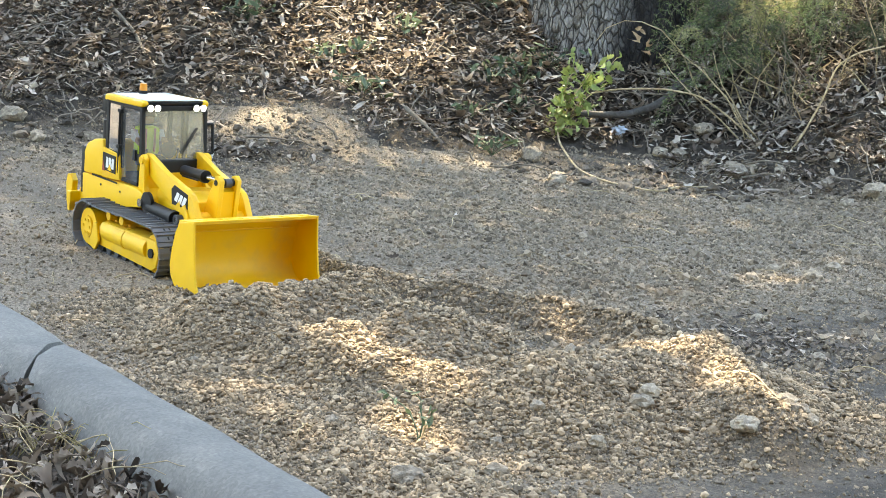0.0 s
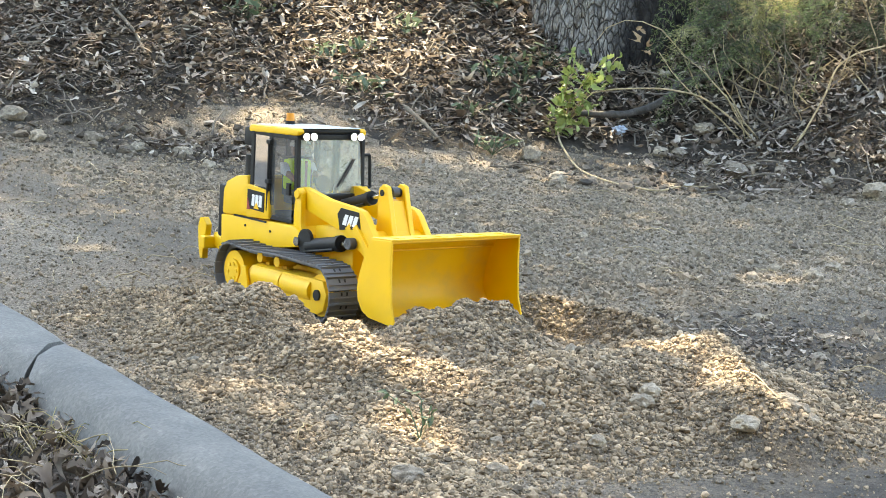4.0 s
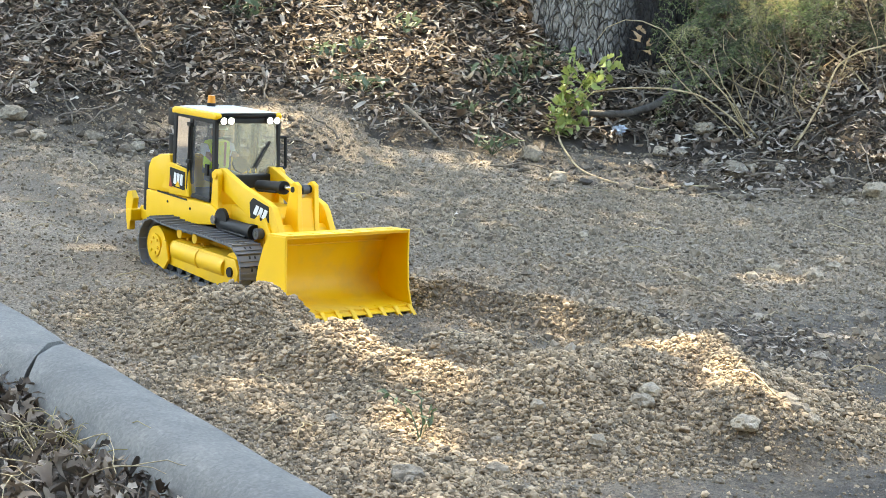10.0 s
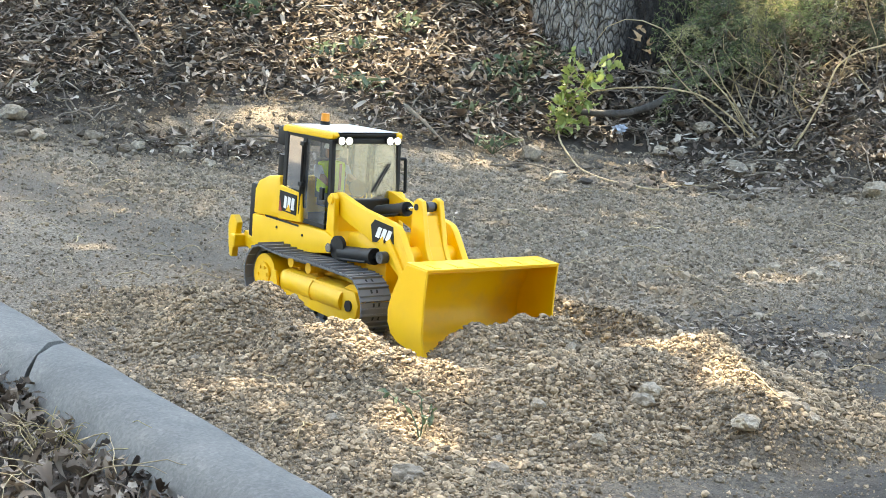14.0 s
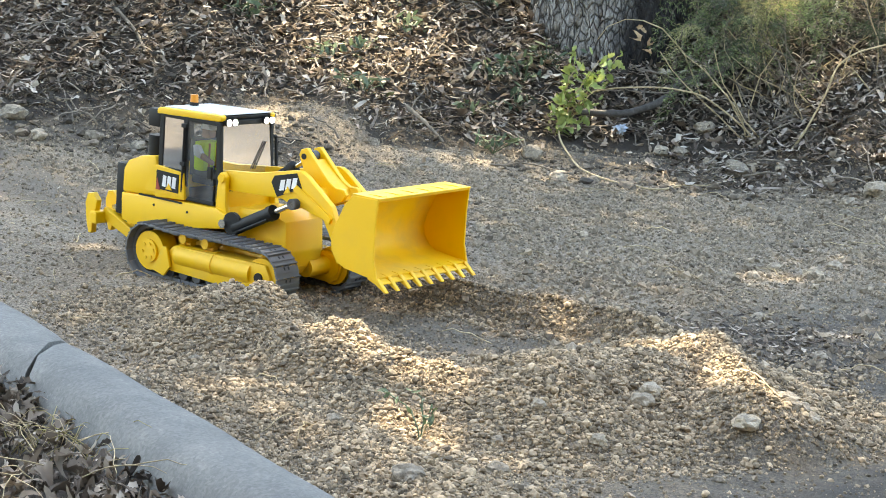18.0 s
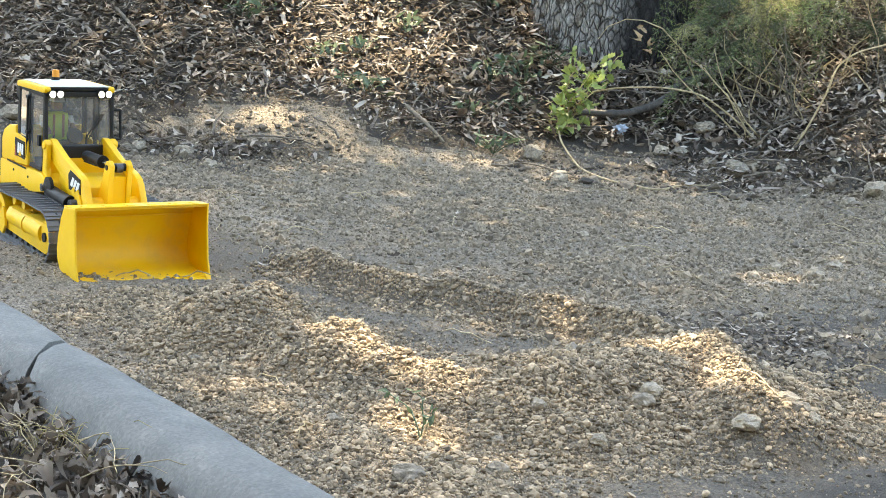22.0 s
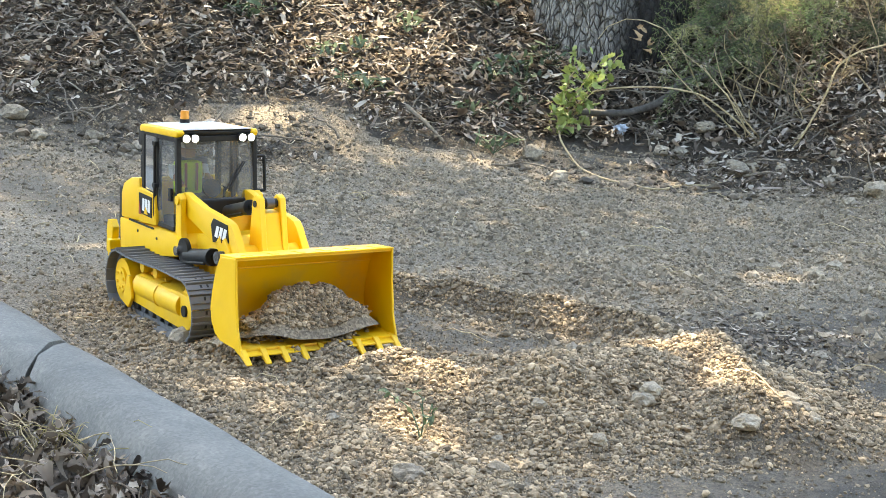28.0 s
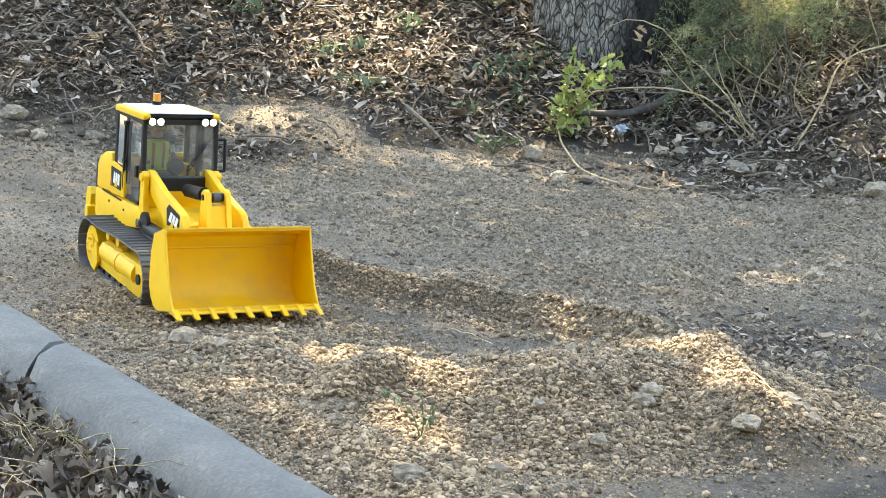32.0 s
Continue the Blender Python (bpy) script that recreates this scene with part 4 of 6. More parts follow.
def leaves(places, lengths, r, tilt=0.5, curl=0.5, slim=0.42, notch=0.12, shape=PLAIN):
    """Curled leaves: cross-ribs of three corners each, by the outline of the shape."""
    n = len(places)
    u = np.array(shape[0])
    ribs = len(u)
    w = np.array(shape[1]) * slim / 2
    yaw = r.random(n) * 2 * np.pi
    a, b = r.normal(0, tilt, n), r.normal(0, tilt, n)
    k1, k2 = r.normal(0, curl, n), r.uniform(-0.2, 1.0, n) * curl
    k3, phase = r.normal(0, 0.05 * curl, n), r.random(n) * 6.28
    P = np.zeros((n, ribs, 3, 3))
    ww = w[None] * r.uniform(0.7, 1.25, (n, 1)) * (1 + r.uniform(-notch, notch, (n, ribs)))
    P[:, :, :, 0] = (u - 0.5)[None, :, None]
    for j, sgn in enumerate((-1, 0, 1)):
        P[:, :, j, 1] = sgn * ww
        P[:, :, j, 2] = (k1[:, None] * (u - 0.5)[None] ** 2) + abs(sgn) * k2[:, None] * ww + sgn * k3[:, None] * np.sin(9 * u[None] + phase[:, None])
    P *= np.asarray(lengths)[:, None, None, None]
    ca, sa, cb, sb, cy, sy = np.cos(a), np.sin(a), np.cos(b), np.sin(b), np.cos(yaw), np.sin(yaw)
    z = np.zeros(n)
    Ry = np.stack([ca, z, sa, z, z + 1, z, -sa, z, ca], -1).reshape(n, 3, 3)
    Rx = np.stack([z + 1, z, z, z, cb, -sb, z, sb, cb], -1).reshape(n, 3, 3)
    Rz = np.stack([cy, -sy, z, sy, cy, z, z, z, z + 1], -1).reshape(n, 3, 3)
    P = np.einsum("nij,nabj->nabi", Rz @ Ry @ Rx, P) + np.asarray(places)[:, None, None, :]
    q = np.array([(3 * i + j, 3 * i + j + 1, 3 * i + j + 4, 3 * i + j + 3) for i in range(ribs - 1) for j in range(2)])
    return P.reshape(-1, 3), (q[None] + 3 * ribs * np.arange(n)[:, None, None]).reshape(-1, 4)


def scatter_leaves():
    n = 34000
    y = 2.2 + 3.6 * rng.random(n) ** 0.5
    x = (rng.random(n) * 2 - 1) * (0.29 * y + 0.1)
    keep = (rng.random(n) < litter_cover(x, y)) & (tangent(x, y)[1] > 1.5)
    x, y = x[keep], y[keep]
    z = ground(x, y) + 0.004 + 0.022 * rng.random(len(x)) * (y > 4.2)
    L = np.clip(np.exp(rng.normal(math.log(0.040), 0.38, len(x))), 0.016, 0.078) * np.where(y > 4.3, 1, 0.5)
    slim = rng.random(len(x)) < 0.74
    P = np.stack([x, y, z], -1)
    parts = [leaves(P[slim], L[slim], rng, 0.30, 0.55, 0.19, 0.35), leaves(P[~slim], L[~slim] * 0.72, rng, 0.30, 1.1, 0.48, 0.25, LOBED)]
    tagged(from_arrays("leaf_litter", *gather(parts), LITTER, None, True), "thick litter of brown curled oak leaves on the bank", "fallen leaves", kind="stuff")
    n = 13000
    y = 4.1 + 1.6 * rng.random(n) ** 0.8
    x = (rng.random(n) * 2 - 1) * (0.29 * y + 0.1)
    keep = rng.random(n) < litter_cover(x, y)
    x, y = x[keep], y[keep]
    z = ground(x, y) + 0.004 + 0.024 * rng.random(len(x))
    v, f = leaves(np.stack([x, y, z], -1), rng.uniform(0.008, 0.028, len(x)), rng, 0.6, 0.8, 0.4, 0.5)
    tagged(from_arrays("leaf_crumbs", v, f, LITTER, None, False), "broken bits of dry leaves", "fallen leaves", kind="stuff")
    # the heap on the near side of the kerb
    n = 3800
    s, m = rng.uniform(-2.5, -1.2, n), 0.850 - 0.5 * rng.random(n) ** 1.2
    m = m - 0.055 * (s + 1.8)
    x, y = s * HEAD[0] + m * SIDE[0], s * HEAD[1] + m * SIDE[1]
    z = ground(x, y) + 0.004 + 0.034 * rng.random(n) * smooth01((0.885 - m) / 0.04)
    L = np.clip(np.exp(rng.normal(math.log(0.021), 0.35, n)), 0.010, 0.042)
    slim = rng.random(n) < 0.5
    P = np.stack([x, y, z], -1)
    parts = [leaves(P[slim], L[slim], rng, 0.40, 1.0, 0.22, 0.3, LOBED), leaves(P[~slim], L[~slim] * 1.1, rng, 0.42, 2.0, 0.46, 0.25, LOBED)]
    tagged(from_arrays("leaf_heap", *gather(parts), DAMP, None, True), "heap of brown oak leaves against the kerb", "fallen leaves", kind="stuff")
    # straws lying across that heap
    pieces = []
    for _ in range(30):
        s0, m0 = rng.uniform(-2.2, -1.5), rng.uniform(0.60, 0.80)
        a, length = rng.random() * 6.28, rng.uniform(0.03, 0.13)
        p = np.array([s0 * HEAD[0] + m0 * SIDE[0], s0 * HEAD[1] + m0 * SIDE[1], 0.030])
        pieces.append(tube(bent(p, p + (length * math.cos(a), length * math.sin(a), rng.uniform(-0.005, 0.016)), (0, 0, 0.010), rng, 7, 0.002), np.linspace(0.0007, 0.0004, 7), 4))
    tagged(from_arrays("heap_straws", *gather(pieces), STRAW, None, True), "pale dry straws across the leaf heap", "straws", kind="stuff")


def scatter_mulch():
    """Dark bits of leaves and bark on the damp soil beyond the far windrow."""
    n = 620
    x, y = rng.normal(0.53, 0.085, n), rng.normal(2.66, 0.11, n)
    keep = tangent(x, y)[1] > 1.86
    x, y = x[keep], y[keep]
    v, f = leaves(np.stack([x, y, ground(x, y) + 0.003], -1), rng.uniform(0.006, 0.026, len(x)), rng, 0.25, 0.6, 0.3, 0.4)
    tagged(from_arrays("mulch", v, f, DAMP), "bits of dark leaves and bark on damp soil", "mulch", kind="stuff")


def tube(points, radii, seg=6):
    """A bent round stem through points: corners and quads."""
    P = np.asarray(points, float)
    t = np.gradient(P, axis=0)
    t /= np.linalg.norm(t, axis=1)[:, None] + 1e-9
    ref = np.array([0.31, 0.22, 0.93])
    a = np.cross(t, ref)
    a /= np.linalg.norm(a, axis=1)[:, None] + 1e-9
    b = np.cross(t, a)
    ang = np.arange(seg) * 2 * np.pi / seg
    v = P[:, None] + np.asarray(radii, float)[:, None, None] * (np.cos(ang)[None, :, None] * a[:, None] + np.sin(ang)[None, :, None] * b[:, None])
    f = [(i * seg + j, i * seg + (j + 1) % seg, (i + 1) * seg + (j + 1) % seg, (i + 1) * seg + j) for i in range(len(P) - 1) for j in range(seg)]
    return v.reshape(-1, 3), np.array(f)


def gather(pieces):
    """Joins (corners, faces) pieces into one pair."""
    vs, fs, k = [], [], 0
    for v, f in pieces:
        vs.append(v), fs.append(np.asarray(f) + k)
        k += len(v)
    return np.concatenate(vs), np.concatenate(fs)


def bent(p, q, sag, r, n=7, jitter=0.0):
    """Points from p to q that bow by sag."""
    p, q, sag = np.asarray(p, float), np.asarray(q, float), np.asarray(sag, float)
    u = np.linspace(0, 1, n)[:, None]
    out = p + (q - p) * u + sag * 4 * u * (1 - u)
    out[1:-1] += r.normal(0, jitter, (n - 2, 3)) if jitter else 0
    return out


def scatter_twigs():
    pieces = []
    for _ in range(420):
        y = 4.3 + 1.2 * rng.random()
        x = (rng.random() * 2 - 1) * 0.28 * y
        if rng.random() > litter_cover(np.array(x), np.array(y)) + 0.05:
            continue
        a, L = rng.random() * 6.28, rng.uniform(0.05, 0.22)
        q = (x + L * math.cos(a), y + L * math.sin(a))
        pts = bent((x, y, float(ground(x, y)) + 0.012), (*q, float(ground(*q)) + 0.016), (0, 0, 0.01), rng, 6, 0.004)
        pieces.append(tube(pts, np.linspace(1, 0.5, 6) * rng.uniform(0.0012, 0.0042), 5))
    tagged(from_arrays("twigs", *gather(pieces), WOOD, None, True), "grey broken twigs among the leaves", "twigs", kind="stuff")
    pieces = []
    for _ in range(70):
        y = 1.9 + 2.4 * rng.random()
        x = (rng.random() * 2 - 1) * 0.27 * y
        if tangent(x, y)[1] < 1.0:
            continue
        a, L = rng.random() * 6.28, rng.uniform(0.03, 0.10)
        q = (x + L * math.cos(a), y + L * math.sin(a))
        pts = bent((x, y, float(ground(x, y)) + 0.004), (*q, float(ground(*q)) + 0.004), (0, 0, 0.008), rng, 6, 0.002)
        pieces.append(tube(pts, np.full(6, rng.uniform(0.0006, 0.0013)), 4))
    tagged(from_arrays("straws", *gather(pieces), STRAW, None, True), "dry straws strewn on the dirt", "straws", kind="stuff")


def rock(x, y, r, squash=0.7, sink=0.3, label="rough tan stone lying on the dirt", name="rock", z=None):
    bm = bmesh.new()
    bmesh.ops.create_icosphere(bm, subdivisions=3, radius=r)
    k = rng.random(3) * 50
    sc = rng.uniform(0.8, 1.25, 2)
    for v in bm.verts:
        d = v.co.normalized()
        q = Vector((d.x * 1.7 + k[0], d.y * 1.7 + k[1], d.z * 1.7 + k[2]))
        v.co *= 1 + 0.38 * noise.noise(q) + 0.10 * noise.noise(q * 4)
        v.co.x *= sc[0]
        v.co.y *= sc[1]
        v.co.z *= squash
    ob = part(name, bm, ROCK, None, smooth=30)
    ob.location = (x, y, (float(ground(x, y)) if z is None else z) + r * squash * (1 - 2 * sink) * 0.8)
    return tagged(ob, label, "rock", "rocks about the path")


def scatter_rocks():
    for x, y, r in ((-0.362, 2.368, 0.021), (0.388, 2.018, 0.015), (0.264, 2.071, 0.014), (-0.022, 1.806, 0.017), (0.455, 2.12, 0.013), (0.470, 2.09, 0.011), (0.452, 2.075, 0.012), (0.478, 2.065, 0.010), (0.276, 2.09, 0.014),
                    (0.223, 4.605, 0.034), (0.777, 4.58, 0.036), (0.286, 4.36, 0.023), (0.717, 4.65, 0.021), (0.726, 4.87, 0.028), (1.002, 4.44, 0.020), (0.641, 4.73, 0.026), (0.867, 4.47, 0.013), (0.83, 4.62, 0.020),
                    (0.59, 4.75, 0.022), (0.90, 4.57, 0.018), (0.50, 4.435, 0.012), (1.10, 4.31, 0.032), (1.08, 4.04, 0.022), (1.016, 4.26, 0.018), (1.14, 4.16, 0.036), (0.98, 4.12, 0.018), (1.12, 3.9, 0.03),
                    (0.728, 3.27, 0.020), (0.66, 3.32, 0.014), (0.60, 3.22, 0.013), (0.596, 2.57, 0.011), (0.08, 1.96, 0.009), (0.74, 3.05, 0.012), (0.80, 3.4, 0.015), (0.70, 2.9, 0.010),
                    (-1.146, 4.4, 0.03), (-1.05, 4.28, 0.022), (-0.68, 4.28, 0.025), (-0.80, 4.3, 0.02), (-0.60, 4.2, 0.018), (-0.92, 4.33, 0.022), (0.05, 3.9, 0.012), (0.30, 3.6, 0.010), (0.55, 2.85, 0.011),
                    (0.20, 1.95, 0.011), (0.13, 2.02, 0.010), (0.34, 1.9, 0.007), (-0.12, 1.98, 0.009), (0.08, 1.86, 0.012), (0.18, 2.2, 0.010), (-0.30, 2.30, 0.010), (-0.33, 2.26, 0.008), (-0.26, 2.24, 0.009)):
        rock(x, y, r, 0.72, 0.12 if y > 4.2 else 0.3)


def wrapper():
    """A scrap of crumpled foil wrapper in the litter."""
    bm = bmesh.new()
    bmesh.ops.create_icosphere(bm, subdivisions=3, radius=0.022)
    for v in bm.verts:
        q = v.co * 90
        v.co *= 0.75 + 0.9 * noise.noise(q) + 0.35 * noise.noise(q * 2.3)
        v.co.z *= 0.8
    ob = part("foil_wrapper", bm, FOIL, None)
    ob.location = (0.48, 4.827, float(ground(0.48, 4.827)) + 0.028)
    tagged(ob, "crumpled pale blue foil wrapper among the leaves", "wrapper")


def dry_spray():
    """A dead twig with a few withered tan leaves that arches out of the bush."""
    twig = thing("dry_twig", "dead arching twig with withered tan leaves", "twig")
    pts = np.array([(0.74, 5.02, float(ground(0.74, 5.02))), (0.66, 4.98, 0.34), (0.59, 4.96, 0.405), (0.53, 4.95, 0.425), (0.48, 4.95, 0.425), (0.43, 4.96, 0.40), (0.405, 4.97, 0.36)])
    from_arrays("stem", *tube(pts, np.linspace(0.0026, 0.001, len(pts)), 5), STRAW, twig, True)
    for x, z in ((0.525, 0.408), (0.535, 0.392), (0.528, 0.372), (0.548, 0.355), (0.556, 0.340)):
        v, f = leaves(np.array([(x, 4.945, z)]), np.array([rng.uniform(0.028, 0.042)]), rng, 1.0, 1.4, 0.5, 0.2, LOBED)
        from_arrays("withered_leaf", v, f, TANLEAF, twig, True)


def oak():
    """The oak on the bank, whose crown shades the place."""
    base = Vector((0.475, 5.42, 0.28))
    tree = thing("oak_tree", "old oak with deeply furrowed grey bark on the bank", "tree")
    seg, rings = 200, 84
    v = []
    for i in range(rings):
        h = -0.25 + (i * 0.0115 if i < 72 else 0.828 + (i - 72) * 0.11)
        flare = 0.222 + 0.10 * math.exp(-(h + 0.25) * 4.5)
        for j in range(seg):
            a = 2 * math.pi * j / seg
            q = Vector((math.cos(a) * 3.2, math.sin(a) * 3.2, h * 1.3))
            d = 0.02 * noise.noise(q * 0.7)
            c = abs(noise.noise(Vector((math.cos(a) * 5.2, math.sin(a) * 5.2, h * 4.5)))) ** 0.6
            c2 = abs(noise.noise(Vector((math.cos(a) * 9, math.sin(a) * 9, h * 11 + 7)))) ** 0.7
            r = flare + d + 0.022 * min(1, c * 1.7) + 0.010 * min(1, c2 * 1.6)
            v.append((base.x + r * math.cos(a) - 0.02 * h, base.y + r * math.sin(a), base.z + h))
    f = [(i * seg + j, i * seg + (j + 1) % seg, (i + 1) * seg + (j + 1) % seg, (i + 1) * seg + j) for i in range(rings - 1) for j in range(seg)]
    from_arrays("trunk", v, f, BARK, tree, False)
    top = Vector((base.x - 0.04, base.y, base.z + 2.0))
    for q in ((-1.0, 5.6, 5.2), (0.9, 3.2, 4.6), (1.9, 5.4, 5.0), (-2.4, 5.6, 4.8), (0.3, 1.6, 4.4)):
        pts = bent(top, q, (0, 0, 0.35), rng, 9, 0.06)
        from_arrays("limb", *tube(pts, np.linspace(0.13, 0.03, 9), 10), BARK, tree, True)
    # the crown, out of view: leaves added for shade, thinned where sun patches belong
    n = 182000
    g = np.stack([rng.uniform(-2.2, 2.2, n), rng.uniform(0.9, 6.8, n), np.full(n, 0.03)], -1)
    # extra leaves, added only to shade the kerb and the near pile
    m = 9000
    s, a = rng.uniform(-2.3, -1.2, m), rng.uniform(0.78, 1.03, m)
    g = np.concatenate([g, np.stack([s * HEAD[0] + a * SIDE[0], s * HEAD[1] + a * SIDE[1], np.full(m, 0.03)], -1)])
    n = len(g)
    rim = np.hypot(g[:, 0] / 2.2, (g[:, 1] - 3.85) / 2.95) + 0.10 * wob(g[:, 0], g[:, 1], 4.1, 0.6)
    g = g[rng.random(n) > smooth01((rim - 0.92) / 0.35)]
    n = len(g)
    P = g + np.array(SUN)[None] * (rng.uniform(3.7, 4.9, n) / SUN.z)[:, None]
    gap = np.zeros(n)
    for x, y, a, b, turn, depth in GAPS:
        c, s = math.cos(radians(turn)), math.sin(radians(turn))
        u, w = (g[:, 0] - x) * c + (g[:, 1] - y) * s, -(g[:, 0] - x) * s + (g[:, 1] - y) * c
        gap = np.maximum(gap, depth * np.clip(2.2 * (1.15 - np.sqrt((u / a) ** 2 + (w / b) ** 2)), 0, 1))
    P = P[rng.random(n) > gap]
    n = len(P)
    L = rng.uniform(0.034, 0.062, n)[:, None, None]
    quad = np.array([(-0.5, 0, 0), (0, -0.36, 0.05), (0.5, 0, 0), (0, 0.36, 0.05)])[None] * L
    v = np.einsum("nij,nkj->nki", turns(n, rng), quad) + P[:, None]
    from_arrays("crown", v.reshape(-1, 3), np.arange(4 * n).reshape(-1, 4), CANOPY, tree, True, "broad dark green crown, out of view, added to shade the ground")


# crown openings set so sun falls here: x, y, half lengths, turn, depth
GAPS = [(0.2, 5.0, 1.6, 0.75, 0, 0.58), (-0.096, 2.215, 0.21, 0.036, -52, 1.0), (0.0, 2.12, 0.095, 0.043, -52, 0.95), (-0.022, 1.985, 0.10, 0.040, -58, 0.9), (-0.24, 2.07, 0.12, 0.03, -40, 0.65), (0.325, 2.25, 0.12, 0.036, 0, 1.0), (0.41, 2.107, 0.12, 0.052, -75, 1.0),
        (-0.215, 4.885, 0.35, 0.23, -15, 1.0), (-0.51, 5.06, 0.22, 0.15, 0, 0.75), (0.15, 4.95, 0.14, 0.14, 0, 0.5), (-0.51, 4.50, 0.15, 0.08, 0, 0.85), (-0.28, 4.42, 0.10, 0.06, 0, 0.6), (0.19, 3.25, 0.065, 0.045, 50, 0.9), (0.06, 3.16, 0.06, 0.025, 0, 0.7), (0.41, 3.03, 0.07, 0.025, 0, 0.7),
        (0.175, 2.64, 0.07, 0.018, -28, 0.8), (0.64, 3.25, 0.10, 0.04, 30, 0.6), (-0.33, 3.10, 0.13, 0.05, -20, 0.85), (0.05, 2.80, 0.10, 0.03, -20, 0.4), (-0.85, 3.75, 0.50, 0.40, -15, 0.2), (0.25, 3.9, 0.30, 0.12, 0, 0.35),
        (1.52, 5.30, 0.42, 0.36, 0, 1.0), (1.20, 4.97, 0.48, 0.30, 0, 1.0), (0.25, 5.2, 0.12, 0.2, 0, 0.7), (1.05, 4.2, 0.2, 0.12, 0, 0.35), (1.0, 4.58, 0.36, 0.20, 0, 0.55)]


def sapling():
    """Bright green young oak shoot before the trunk."""
    plant = thing("oak_seedling", "bright green oak seedling with lobed leaves", "plant")
    stems, leaf_at = [], []
    root = np.array([0.315, 4.83, float(ground(0.315, 4.83))])
    for tip in ((0.40, 4.80, 0.31), (0.345, 4.78, 0.315), (0.33, 4.80, 0.25), (0.455, 4.82, 0.325), (0.43, 4.80, 0.25), (0.30, 4.78, 0.17), (0.33, 4.76, 0.12), (0.38, 4.80, 0.19)):
        pts = bent(root, tip, (-0.015, 0, 0.0), rng, 8, 0.003)
        stems.append(tube(pts, np.linspace(0.0028, 0.001, 8), 5))
        for k in range(3, 8):
            for _ in range(3):
                leaf_at.append(pts[k] + rng.normal(0, 0.015, 3))
    from_arrays("stem", *gather(stems), STRAW, plant, True)
    v, f = leaves(np.array(leaf_at), rng.uniform(0.026, 0.048, len(leaf_at)), rng, 0.7, 0.8, 0.66, 0.2, LOBED)
    from_arrays("foliage", v, f, GREEN, plant, True)


def herb(x, y, r, count, mat=None, size=1.0, name="weed", label="small dusty green weed growing through the leaves"):
    plant = thing(name, label, "plant", "weeds on the bank")
    z = float(ground(x, y))
    places = np.array([(x, y, z + 0.012)]) + rng.normal(0, 1, (count, 3)) * (r, r, r * 0.45) + (0, 0, r * 0.8)
    stems = [tube(bent((x, y, z), p, (0, 0, 0.004), rng, 4), np.full(4, 0.0010), 4) for p in places[::2]]
    tagged(from_arrays("stem_tuft", *gather(stems), DUSTY, plant, True), kind="stuff")
    v, f = leaves(places, rng.uniform(0.022, 0.045, count) * size, rng, 0.6, 0.4, 0.36)
    tagged(from_arrays("foliage", v, f, mat or DUSTY, plant, True), kind="stuff")


def blades(places, ways, lengths, width):
    """Slim flat blades from places along ways."""
    n = len(places)
    d = ways / (np.linalg.norm(ways, axis=1)[:, None] + 1e-9)
    a = np.cross(d, rng.normal(size=(n, 3)))
    a /= np.linalg.norm(a, axis=1)[:, None] + 1e-9
    L, w = np.asarray(lengths)[:, None], width / 2
    v = np.stack([places, places + d * L * 0.5 + a * w, places + d * L, places + d * L * 0.5 - a * w], 1)
    return v.reshape(-1, 3), np.arange(4 * n).reshape(-1, 4)


